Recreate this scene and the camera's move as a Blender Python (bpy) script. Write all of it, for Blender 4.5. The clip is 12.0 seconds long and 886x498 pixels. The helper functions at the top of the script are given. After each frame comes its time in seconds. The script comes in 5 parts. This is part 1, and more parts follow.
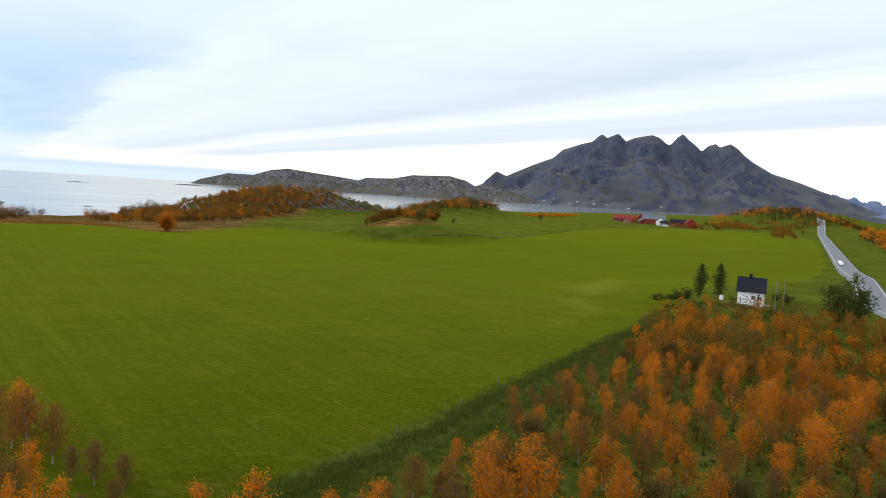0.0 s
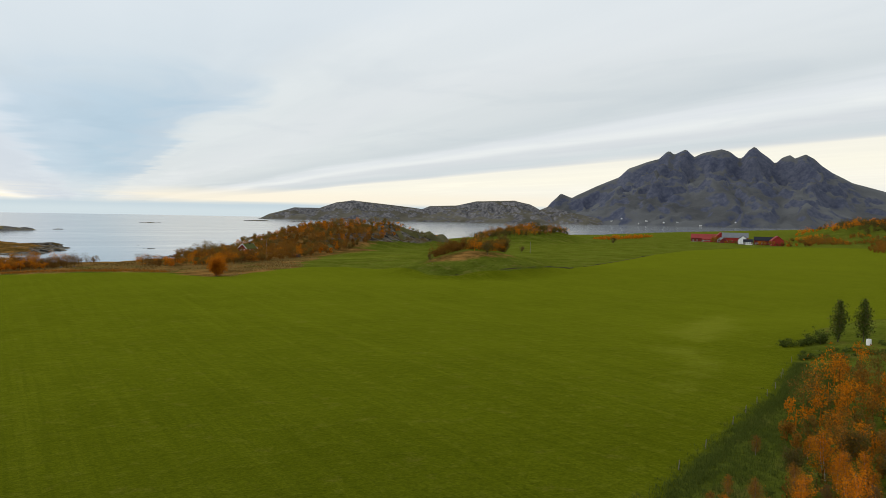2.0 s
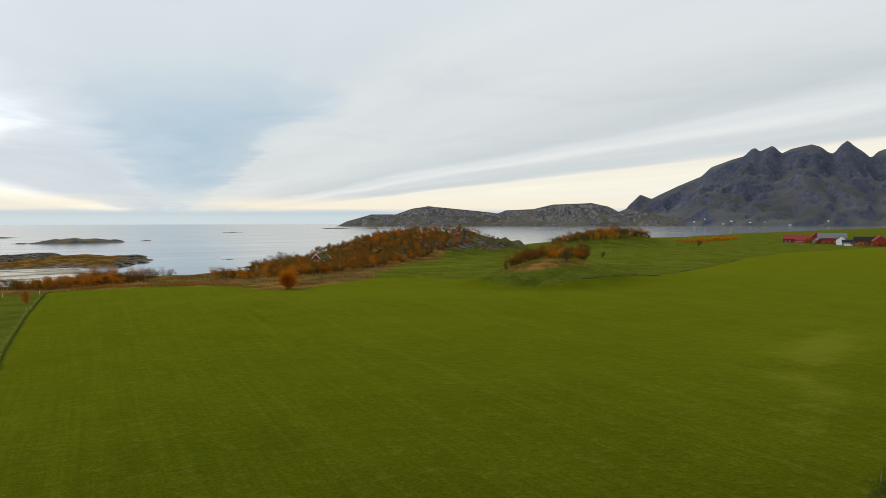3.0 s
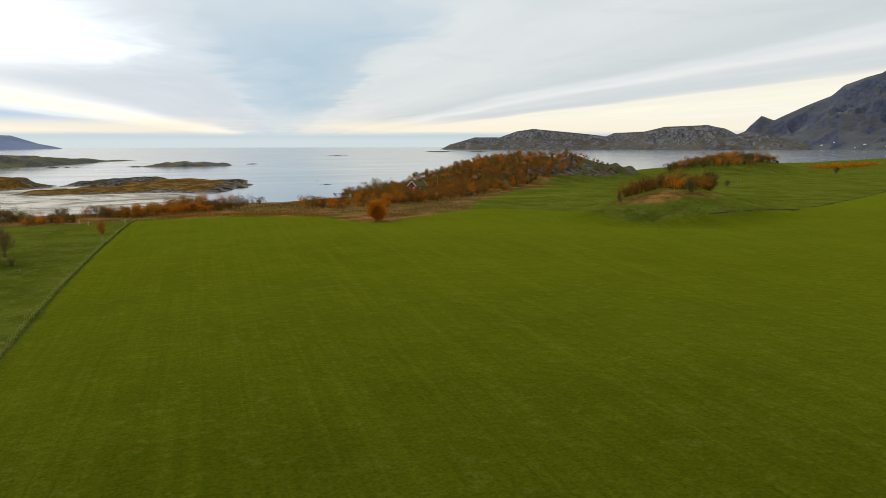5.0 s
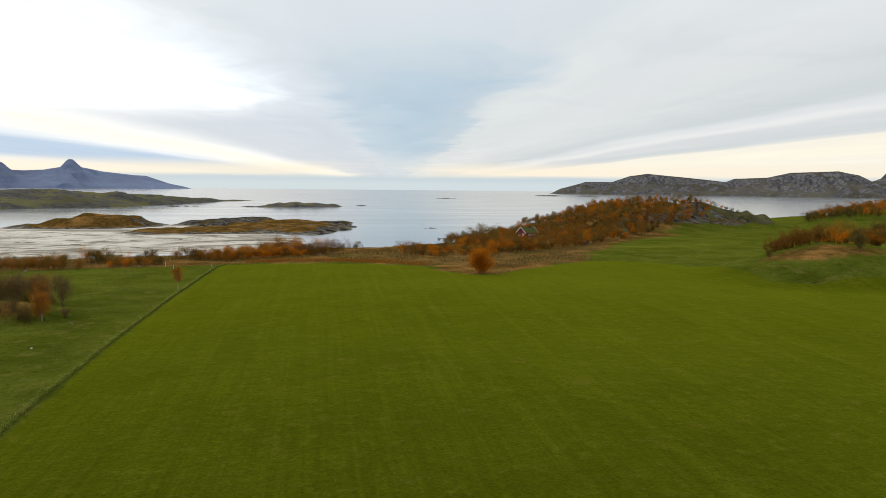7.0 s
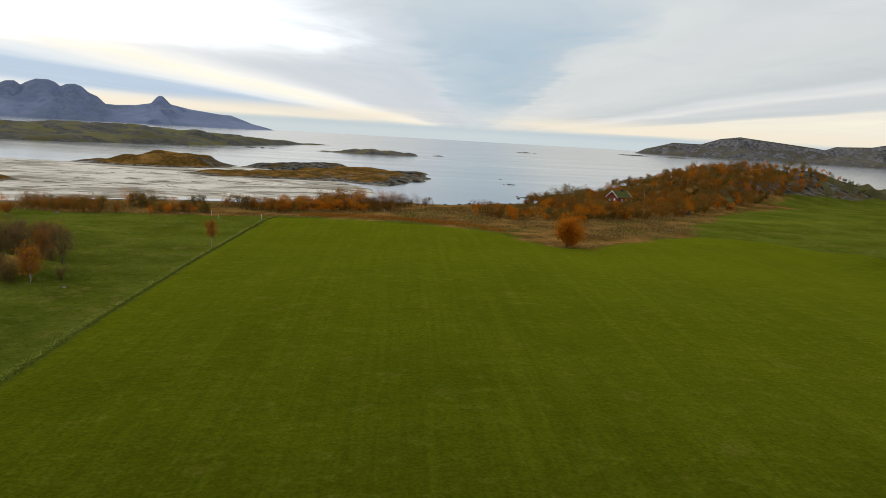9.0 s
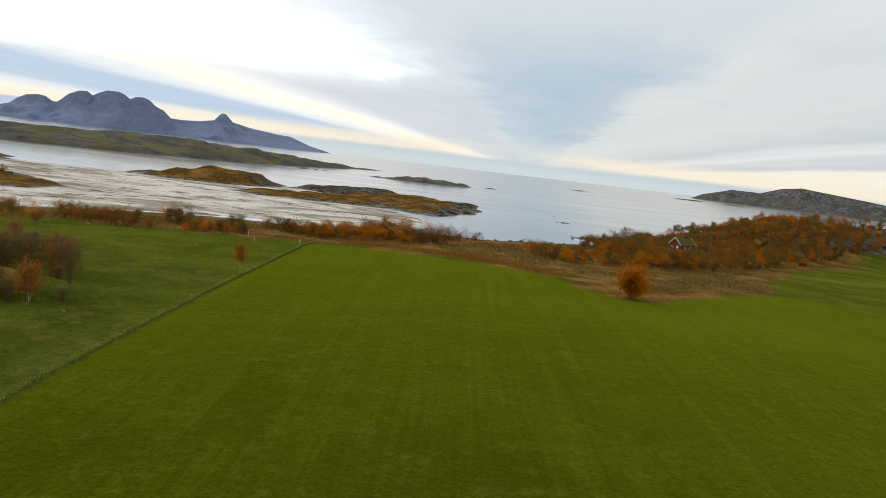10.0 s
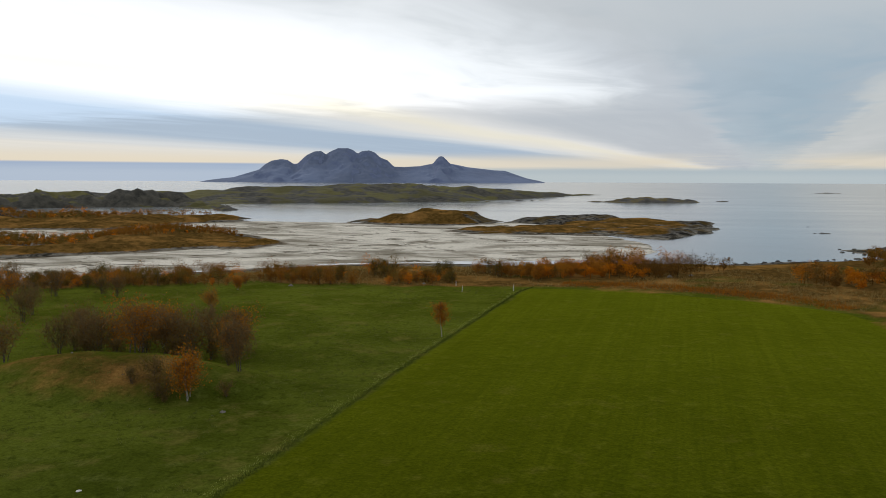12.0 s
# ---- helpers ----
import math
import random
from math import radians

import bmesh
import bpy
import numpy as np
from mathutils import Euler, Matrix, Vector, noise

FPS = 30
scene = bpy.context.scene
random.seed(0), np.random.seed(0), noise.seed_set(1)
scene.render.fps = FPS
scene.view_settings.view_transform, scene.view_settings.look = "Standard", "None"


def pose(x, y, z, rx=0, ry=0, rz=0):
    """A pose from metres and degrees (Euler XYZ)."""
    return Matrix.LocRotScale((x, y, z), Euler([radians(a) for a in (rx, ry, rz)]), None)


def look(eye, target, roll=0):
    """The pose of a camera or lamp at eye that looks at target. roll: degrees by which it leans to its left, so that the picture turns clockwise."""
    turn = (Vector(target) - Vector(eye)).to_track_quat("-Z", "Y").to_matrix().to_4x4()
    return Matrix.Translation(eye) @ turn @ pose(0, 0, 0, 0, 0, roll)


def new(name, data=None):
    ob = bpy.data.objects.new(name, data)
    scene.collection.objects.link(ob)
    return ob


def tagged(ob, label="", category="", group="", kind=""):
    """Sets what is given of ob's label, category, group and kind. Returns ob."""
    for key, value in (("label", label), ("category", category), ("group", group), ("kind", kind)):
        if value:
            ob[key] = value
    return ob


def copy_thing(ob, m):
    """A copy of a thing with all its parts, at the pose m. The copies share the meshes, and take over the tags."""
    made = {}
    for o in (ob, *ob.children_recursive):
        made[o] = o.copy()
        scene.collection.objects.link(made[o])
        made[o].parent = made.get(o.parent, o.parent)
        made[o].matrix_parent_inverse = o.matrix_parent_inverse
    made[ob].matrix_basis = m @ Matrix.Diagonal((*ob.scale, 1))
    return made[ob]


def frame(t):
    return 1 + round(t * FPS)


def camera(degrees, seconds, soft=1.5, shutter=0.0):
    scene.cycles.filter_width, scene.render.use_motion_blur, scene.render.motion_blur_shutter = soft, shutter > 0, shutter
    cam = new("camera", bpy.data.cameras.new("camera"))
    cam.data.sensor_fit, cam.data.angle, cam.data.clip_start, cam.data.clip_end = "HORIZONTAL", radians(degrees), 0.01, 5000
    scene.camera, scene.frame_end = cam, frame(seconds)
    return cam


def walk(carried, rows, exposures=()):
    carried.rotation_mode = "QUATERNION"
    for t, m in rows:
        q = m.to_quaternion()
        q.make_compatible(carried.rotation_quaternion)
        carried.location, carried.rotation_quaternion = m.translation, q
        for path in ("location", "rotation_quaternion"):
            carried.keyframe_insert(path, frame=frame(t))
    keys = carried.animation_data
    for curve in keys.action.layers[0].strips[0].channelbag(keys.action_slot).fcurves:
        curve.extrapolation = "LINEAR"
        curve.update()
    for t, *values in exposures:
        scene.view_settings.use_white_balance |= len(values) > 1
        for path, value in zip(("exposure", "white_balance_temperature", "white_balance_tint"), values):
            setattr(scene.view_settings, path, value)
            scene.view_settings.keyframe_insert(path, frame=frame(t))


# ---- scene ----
cam = camera(61.5, 12.0, soft=0.8, shutter=0.1)
PATH = [
    (0, 14.02, 8.01, 21.71, -39.72, -4.32, 3.47),
    (0.5, 17.91, 13.17, 22.14, -35.71, -2.77, -2.40),
    (1, 21.73, 18.35, 22.56, -34.77, -3.03, -5.64),
    (1.5, 25.42, 23.58, 22.91, -34.71, -3.27, -2.58),
    (2, 28.99, 28.89, 23.40, -34.57, -2.54, 1.03),
    (2.5, 32.45, 33.93, 24.06, -31.35, -1.95, 2.48),
    (3, 35.73, 38.72, 24.67, -28.69, -2.24, -0.10),
    (3.5, 38.81, 43.36, 25.25, -26.92, -4.08, 0.63),
    (3.7, 40.01, 45.16, 25.53, -26.02, -4.88, 0.38),
    (5.3, 49.13, 65.48, 25.26, -19.76, -8.32, -0.01),
    (5.5, 49.90, 68.15, 25.17, -19.15, -8.28, 0.04),
    (6, 51.97, 74.80, 24.96, -17.16, -6.67, 0.62),
    (6.5, 54.20, 81.49, 24.81, -14.45, -4.94, 0.77),
    (7, 56.31, 88.24, 24.95, -12.44, -4.82, 0.56),
    (7.5, 58.23, 95.01, 25.16, -9.73, -5.05, -1.14),
    (7.7, 58.91, 97.66, 25.28, -8.93, -6.08, -1.95),
    (9.3, 61.86, 123.77, 24.72, -6.20, -8.64, 4.37),
    (9.5, 62.04, 126.66, 24.69, -5.75, -8.02, 4.80),
    (10, 62.61, 133.86, 24.50, -2.97, -6.61, 6.72),
    (10.5, 62.96, 140.95, 24.44, 1.27, -5.03, 6.82),
    (11, 62.78, 147.76, 24.66, 5.32, -4.86, 6.80),
    (11.5, 61.99, 154.54, 24.69, 9.60, -5.23, 5.80),
    (12, 60.73, 161.68, 24.36, 14.18, -5.46, 0.22),
]
EXPOSURES = [(0.0, 0.28, 5950, 10), (0.5, 0.16, 5950, 10), (1.0, 0.04, 6200, 9), (2.5, -0.05, 6350, 9), (3.5, -0.12, 6400, 9), (5.5, -0.03, 6400, 9), (7.5, -0.05, 6450, 10), (9.5, -0.18, 6450, 10), (10.0, -0.1, 6450, 10), (10.5, -0.1, 6450, 10), (11.0, -0.22, 6450, 10), (12.0, -0.5, 6350, 10)]
walk(cam, [(t, pose(x, y, z, 0, 0, yaw) @ pose(0, 0, 0, 90 + pitch) @ pose(0, 0, 0, 0, 0, roll)) for t, x, y, z, yaw, pitch, roll in PATH], EXPOSURES)

# ======== light ========
SEA = -3.1
world = bpy.data.worlds.new("overcast_sky")
scene.world = world
world.use_nodes = True


class Nodes:
    """Short hand for building a node tree."""

    def __init__(self, tree):
        self.tree = tree
        tree.nodes.clear()

    def add(self, kind, *links):
        node = self.tree.nodes.new(kind)
        for n, value in enumerate(links):
            self.put(node.inputs[n], value)
        return node

    def put(self, socket, value):
        if value is None:
            return
        if isinstance(value, bpy.types.NodeSocket):
            self.tree.links.new(value, socket)
        elif isinstance(value, bpy.types.Node):
            self.tree.links.new(value.outputs[0], socket)
        else:
            socket.default_value = value

    def math(self, op, a, b=None, c=None, clamp=False):
        node = self.add("ShaderNodeMath", a, b, c)
        node.operation, node.use_clamp = op, clamp
        return node.outputs[0]

    def mix(self, fac, a, b, blend="MIX"):
        node = self.tree.nodes.new("ShaderNodeMix")
        node.data_type, node.blend_type, node.clamp_factor = "RGBA", blend, True
        for socket, value in zip((node.inputs[0], node.inputs[6], node.inputs[7]), (fac, a, b)):
            if isinstance(value, tuple) and len(value) == 3:
                value = (*value, 1)
            self.put(socket, value)
        return node.outputs[2]

    def ramp(self, fac, stops, interpolation="LINEAR"):
        node = self.add("ShaderNodeValToRGB", fac)
        r = node.color_ramp
        r.interpolation = interpolation
        while len(r.elements) < len(stops):
            r.elements.new(0.5)
        for e, (at, colour) in zip(r.elements, sorted(stops)):
            e.position = at
            e.color = (*colour, 1) if isinstance(colour, tuple) else (colour, colour, colour, 1)
        return node.outputs[0]

    def noise(self, vector, scale, detail=4.0, rough=0.55, distort=0.0):
        node = self.add("ShaderNodeTexNoise")
        self.put(node.inputs["Vector"], vector)
        self.put(node.inputs["Scale"], scale)
        self.put(node.inputs["Detail"], detail)
        self.put(node.inputs["Roughness"], rough)
        self.put(node.inputs["Distortion"], distort)
        return node.outputs[0]

    def step(self, value, lo, hi):
        node = self.add("ShaderNodeMapRange", value, lo, hi, 0.0, 1.0)
        node.interpolation_type = "SMOOTHSTEP"
        return node.outputs[0]

    def combine(self, x, y, z=0.0):
        return self.add("ShaderNodeCombineXYZ", x, y, z).outputs[0]


# colour of the cloud sheet across its streets: metres aside for each metre of height, and the colour there
STREETS = [
    (-34, (1.02, 0.96, 0.84)), (-20, (1.02, 0.99, 0.92)), (-17, (0.88, 0.92, 0.95)), (-13, (0.53, 0.67, 0.84)), (-9.0, (0.53, 0.67, 0.84)), (-7.4, (0.90, 0.95, 0.99)), (-6.8, (1.06, 1.04, 0.98)), (-5.6, (1.15, 1.09, 0.93)), (-4.6, (1.06, 1.05, 1.03)), (-3.4, (1.02, 1.03, 1.04)),
    (-2.2, (0.92, 0.95, 0.97)), (-1.3, (0.76, 0.81, 0.86)), (-0.5, (0.57, 0.68, 0.77)), (0.4, (0.51, 0.64, 0.74)), (0.95, (0.57, 0.67, 0.75)), (1.5, (0.76, 0.79, 0.79)), (2.4, (0.79, 0.81, 0.81)), (3.6, (0.74, 0.77, 0.77)), (4.5, (0.68, 0.72, 0.73)),
    (5.1, (0.80, 0.82, 0.83)), (5.7, (0.88, 0.89, 0.87)), (6.3, (0.74, 0.76, 0.77)), (7.5, (0.69, 0.73, 0.74)), (8.0, (0.76, 0.77, 0.76)), (8.5, (1.0, 0.95, 0.82)), (11, (1.05, 0.99, 0.83)), (16, (1.02, 0.97, 0.84)), (30, (0.92, 0.91, 0.86)),
]


def sky():
    n = Nodes(world.node_tree)
    turn = n.add("ShaderNodeMapping", n.add("ShaderNodeTexCoord").outputs["Generated"])
    turn.inputs["Rotation"].default_value = (0, 0, radians(SKY_TURN))
    x, y, z = n.add("ShaderNodeSeparateXYZ", turn).outputs
    low = n.math("MAXIMUM", z, 0.014)
    u, v = n.math("DIVIDE", x, low), n.math("DIVIDE", y, low)
    billow = n.noise(n.combine(n.math("MULTIPLY", u, 0.38), n.math("MULTIPLY", v, 0.10)), 1.0, 4.0, 0.5, 0.3)
    wisps = n.noise(n.combine(n.math("MULTIPLY", u, 1.1), n.math("MULTIPLY", v, 0.16), 7.0), 1.0, 5.0, 0.55, 0.4)
    lumps = n.noise(n.combine(n.math("MULTIPLY", u, 0.9), n.math("MULTIPLY", v, 0.5), 3.0), 1.0, 4.0, 0.55, 0.6)
    bent = n.math("ADD", u, n.math("MULTIPLY", n.math("SUBTRACT", billow, 0.5), 1.5))
    bent = n.math("ADD", bent, n.math("MULTIPLY", n.math("SUBTRACT", wisps, 0.5), 0.5))
    bent = n.math("ADD", bent, n.math("MULTIPLY", n.math("SUBTRACT", lumps, 0.5), n.math("MULTIPLY", n.step(n.math("ABSOLUTE", bent), 4.5, 2.0), 1.3)))
    # cloud streets run parallel, away from the eye: the colour follows the distance across them
    across = n.math("MULTIPLY_ADD", n.math("DIVIDE", bent, n.math("ADD", n.math("ABSOLUTE", bent), 6.0)), 0.5, 0.5)
    street = n.ramp(across, [(0.5 + 0.5 * at / (abs(at) + 6), colour) for at, colour in STREETS], "EASE")
    # thin high cloud to the west lets the sun's glare through; further out the sheet is grey below
    glare = n.math("MULTIPLY", n.step(n.math("MULTIPLY_ADD", n.math("SUBTRACT", lumps, 0.5), 2.4, u), -0.9, -2.9), n.step(n.math("MULTIPLY_ADD", n.math("SUBTRACT", lumps, 0.5), 5.0, v), 11.5, 7.5))
    faint = n.math("MAXIMUM", n.step(z, 0.052, 0.026), n.step(n.math("MULTIPLY_ADD", lumps, 0.10, z), 0.16, 0.25))
    faint = n.math("MULTIPLY", faint, n.math("MULTIPLY", n.step(bent, -3.0, -1.0), n.step(bent, 3.0, 1.4)))
    street = n.mix(n.math("MULTIPLY", faint, 0.62), street, (0.80, 0.83, 0.83))
    soft = n.mix(glare, street, n.mix(1.0, street, (1.5, 1.5, 1.5), "MULTIPLY"))
    shade = n.math("MULTIPLY", n.math("MULTIPLY", n.step(bent, -5.2, -3.6), n.step(bent, -0.4, -1.6)), n.step(v, 8.5, 13.0))
    soft = n.mix(n.math("MULTIPLY", shade, 0.85), soft, (0.66, 0.71, 0.77))
    # fibres and darker scud
    soft = n.mix(n.math("MULTIPLY", n.step(wisps, 0.44, 0.70), 0.5), soft, n.mix(1.0, soft, (1.10, 1.09, 1.07), "MULTIPLY"))
    soft = n.mix(n.math("MULTIPLY", n.step(lumps, 0.48, 0.70), n.math("MULTIPLY", n.step(z, 0.05, 0.12), 0.55)), soft, n.mix(1.0, soft, (0.90, 0.92, 0.94), "MULTIPLY"))
    # high overhead the cover closes to an even bright grey
    cover = n.mix(n.step(z, 0.15, 0.30), soft, n.mix(0.62, soft, n.mix(n.step(billow, 0.3, 0.7), (0.82, 0.86, 0.88), (0.92, 0.94, 0.95))))
    cover = n.mix(n.step(z, 0.32, 0.60), cover, n.mix(n.step(billow, 0.3, 0.7), (0.80, 0.83, 0.85), (0.95, 0.96, 0.96)))
    # the low sky beyond the sheet's far edge glows cream, in torn strips
    strips = n.noise(n.combine(n.math("MULTIPLY", x, 5.0), n.math("MULTIPLY", z, 130.0)), 1.0, 4.0, 0.6, 0.4)
    rim = n.math("MULTIPLY", n.step(z, 0.036, 0.020), n.step(n.math("MULTIPLY_ADD", strips, 0.5, n.math("MULTIPLY", n.math("ABSOLUTE", n.math("ADD", x, 0.02)), 2.2)), 0.26, 0.52))
    cover = n.mix(n.math("MULTIPLY", rim, 0.85), cover, (1.06, 0.95, 0.76))
    # grey-blue haze lies on the sea's rim
    haze = n.mix(n.step(n.math("MULTIPLY_ADD", n.math("SUBTRACT", strips, 0.5), 0.008, z), 0.0165, 0.0085), cover, n.mix(n.step(z, 0.001, 0.010), (0.68, 0.77, 0.80), (0.61, 0.71, 0.76)))
    # a fog bank far out to the west
    fog = n.math("MULTIPLY", n.step(x, -0.50, -0.62), n.step(z, 0.0195, 0.0165))
    haze = n.mix(fog, haze, n.mix(n.step(n.math("MULTIPLY_ADD", strips, 0.012, z), 0.010, 0.026), (0.56, 0.70, 0.88), (0.42, 0.57, 0.80)))
    air = n.add("ShaderNodeTexSky")
    air.sky_type, air.sun_disc, air.sun_elevation, air.sun_rotation = "NISHITA", False, radians(SUN_UP), radians(SUN_ROUND)
    clear = n.mix(1.0, (0, 0, 0), n.mix(1.0, air.outputs[0], (0.1, 0.1, 0.1), "MULTIPLY"))
    whole = n.mix(0.94, clear, haze)
    n.add("ShaderNodeOutputWorld", n.add("ShaderNodeBackground", whole, SKY_POWER))


SKY_TURN, SKY_POWER, SUN_UP, SUN_ROUND = 9.0, 1.0, 32.0, -40.0
sky()
sun = new("sun", bpy.data.lights.new("sun", "SUN"))
sun.data.energy, sun.data.angle, sun.data.color = 0.8, radians(25), (1.0, 0.95, 0.86)
sun.matrix_world = look((0, 0, 200), Vector((0, 0, 200)) - Vector((math.sin(radians(SUN_ROUND)) * math.cos(radians(SUN_UP)), math.cos(radians(SUN_ROUND)) * math.cos(radians(SUN_UP)), math.sin(radians(SUN_UP)))))


# ======== materials ========
def material(name, rough=0.8, metal=0.0):
    m = bpy.data.materials.new(name)
    m.use_nodes = True
    n = Nodes(m.node_tree)
    shader = n.add("ShaderNodeBsdfPrincipled")
    shader.inputs["Roughness"].default_value, shader.inputs["Metallic"].default_value = rough, metal
    n.add("ShaderNodeOutputMaterial", shader)
    place = n.add("ShaderNodeTexCoord").outputs["Object"]
    return m, n, shader, place


def bump(n, shader, height, strength=0.5, distance=0.1):
    node = n.add("ShaderNodeBump")
    n.put(node.inputs["Strength"], strength), n.put(node.inputs["Distance"], distance), n.put(node.inputs["Height"], height)
    n.put(shader.inputs["Normal"], node.outputs[0])


def attribute(n, name):
    node = n.add("ShaderNodeAttribute")
    node.attribute_name = name
    return node.outputs["Fac"]


def plain(name, colour, rough=0.7, grain=8.0, spread=0.25, metal=0.0, relief=0.02):
    """A surface of one colour with stains at two scales and a fine relief."""
    m, n, shader, place = material(name, rough, metal)
    shader.inputs["Specular IOR Level"].default_value = 0.5 if rough < 0.85 else 0.08
    fine, coarse = n.noise(place, grain, 5), n.noise(place, grain * 0.12, 3)
    dark, light = tuple(c * (1 - spread) for c in colour), tuple(min(1, c * (1 + spread)) for c in colour)
    n.put(shader.inputs["Base Color"], n.mix(n.math("MULTIPLY_ADD", fine, 0.6, n.math("MULTIPLY", coarse, 0.4)), dark, light))
    bump(n, shader, fine, 0.4, relief)
    return m


def ground_material():
    m, n, shader, place = material("turf_sand_and_rock", 0.95)
    shader.inputs["Specular IOR Level"].default_value = 0.0
    shader.inputs["Sheen Roughness"].default_value = 0.35
    shader.inputs["Sheen Tint"].default_value = (0.69, 0.76, 0.04, 1)
    x, y, z = n.add("ShaderNodeSeparateXYZ", place).outputs
    wide, mid, fine, grass = (n.noise(place, s, d, r) for s, d, r in ((0.012, 3, 0.5), (0.07, 5, 0.6), (0.5, 5, 0.65), (3.0, 3, 0.7)))
    # sown meadow with faint lines of the mower along the fence
    slant = n.math("MULTIPLY_ADD", y, -0.057, x)
    lines = n.noise(n.combine(n.math("MULTIPLY", slant, 0.42), n.math("MULTIPLY", y, 0.012)), 1.0, 3, 0.6)
    field = n.mix(n.step(mid, 0.3, 0.7), (0.048, 0.058, 0.0020), (0.065, 0.077, 0.0030))
    field = n.mix(n.math("MULTIPLY", n.step(lines, 0.45, 0.72), 0.55), field, (0.082, 0.092, 0.005))
    swath = n.noise(n.combine(n.math("MULTIPLY", slant, 1.5), n.math("MULTIPLY", y, 0.03)), 1.0, 2, 0.6)
    field = n.mix(n.math("MULTIPLY", n.step(swath, 0.46, 0.62), 0.42), field, (0.040, 0.052, 0.0022))
    field = n.mix(n.math("MULTIPLY", n.step(wide, 0.5, 0.75), 0.5), field, (0.088, 0.100, 0.0045))
    field = n.mix(n.math("MULTIPLY", n.step(fine, 0.52, 0.74), 0.5), field, (0.112, 0.116, 0.012))
    worn = n.noise(place, 0.22, 6, 0.7)
    field = n.mix(n.math("MULTIPLY", n.step(worn, 0.56, 0.70), 0.40), field, (0.120, 0.105, 0.018))
    field = n.mix(n.math("MULTIPLY", n.step(n.noise(place, 1.4, 4, 0.7), 0.50, 0.64), 0.45), field, (0.034, 0.046, 0.002))
    # rough pasture
    pasture = n.mix(n.step(mid, 0.32, 0.68), (0.042, 0.055, 0.006), (0.088, 0.106, 0.014))
    pasture = n.mix(n.math("MULTIPLY", n.step(fine, 0.5, 0.75), 0.6), pasture, (0.105, 0.118, 0.026))
    pasture = n.mix(n.math("MULTIPLY", n.step(n.noise(place, 0.9, 4, 0.7), 0.52, 0.66), 0.60), pasture, (0.022, 0.031, 0.004))
    pasture = n.mix(n.math("MULTIPLY", n.step(n.noise(place, 0.16, 5, 0.65), 0.52, 0.68), 0.60), pasture, n.mix(fine, (0.085, 0.076, 0.016), (0.17, 0.145, 0.038)))
    # heath: withered grass and ling
    heath = n.mix(n.step(fine, 0.3, 0.7), (0.066, 0.040, 0.011), (0.160, 0.090, 0.024))
    heath = n.mix(n.step(mid, 0.45, 0.66), heath, n.mix(fine, (0.17, 0.086, 0.020), (0.38, 0.205, 0.062)))
    heath = n.mix(n.math("MULTIPLY", n.step(n.noise(place, 0.03, 4, 0.6), 0.53, 0.66), n.step(y, 400.0, 370.0)), heath, (0.070, 0.084, 0.012))
    # tidal sand, shell white with wet grey runnels
    runnel = n.noise(n.combine(n.math("MULTIPLY", x, 0.014), n.math("MULTIPLY", y, 0.026)), 1.0, 6, 0.6, 1.8)
    sand = n.mix(n.step(runnel, 0.36, 0.60), (0.30, 0.265, 0.21), (0.80, 0.74, 0.65))
    sand = n.mix(n.math("MULTIPLY", n.step(fine, 0.52, 0.72), 0.45), sand, (0.40, 0.35, 0.28))
    sand = n.mix(n.math("MULTIPLY", n.step(n.noise(n.combine(n.math("MULTIPLY", x, 0.030), n.math("MULTIPLY", y, 0.060)), 1.0, 6, 0.7, 2.4), 0.55, 0.60), 0.85), sand, (0.12, 0.100, 0.068))
    slab = n.noise(place, 0.22, 5, 0.62, 0.6)
    rock = n.mix(n.step(slab, 0.38, 0.62), (0.024, 0.022, 0.020), (0.165, 0.152, 0.135))
    rock = n.mix(n.math("MULTIPLY", n.step(mid, 0.47, 0.60), 0.75), rock, n.mix(fine, (0.050, 0.036, 0.012), (0.150, 0.100, 0.032)))
    wander = n.math("MULTIPLY", n.math("SUBTRACT", mid, 0.5), 1.0)
    ragged = n.math("MULTIPLY", n.math("SUBTRACT", fine, 0.5), 3.0)
    edge = lambda name, amount, soft: n.step(n.math("ADD", attribute(n, name), n.math("MULTIPLY_ADD", wander, amount, ragged)), -soft, soft)  # noqa: E731
    sown = n.step(n.math("MULTIPLY_ADD", wander, 3.0, attribute(n, "field")), -0.5, 0.5)
    colour = n.mix(sown, pasture, field)
    colour = n.mix(n.math("MULTIPLY", edge("pale", 14.0, 4.0), 0.40), colour, n.mix(fine, (0.115, 0.125, 0.010), (0.20, 0.195, 0.030)))
    dry, bare, stony = edge("heath", 22.0, 3.0), edge("sand", 10.0, 2.0), edge("rock", 12.0, 1.5)
    colour = n.mix(stony, n.mix(bare, n.mix(dry, colour, heath), sand), rock)
    green = n.math("SUBTRACT", 1.0, n.math("MAXIMUM", dry, n.math("MAXIMUM", bare, stony)))
    n.put(shader.inputs["Sheen Weight"], n.math("MULTIPLY", green, n.math("MULTIPLY_ADD", sown, 0.09, 0.11)))
    shore = n.step(n.math("MULTIPLY_ADD", n.math("SUBTRACT", fine, 0.5), 0.8, z), SEA + 0.55, SEA + 0.95)
    wet = n.mix(n.step(slab, 0.35, 0.65), (0.030, 0.028, 0.022), (0.24, 0.215, 0.18))
    colour = n.mix(n.math("MULTIPLY", n.math("SUBTRACT", 1.0, shore), n.step(attribute(n, "sand"), 4.0, -4.0)), colour, wet)
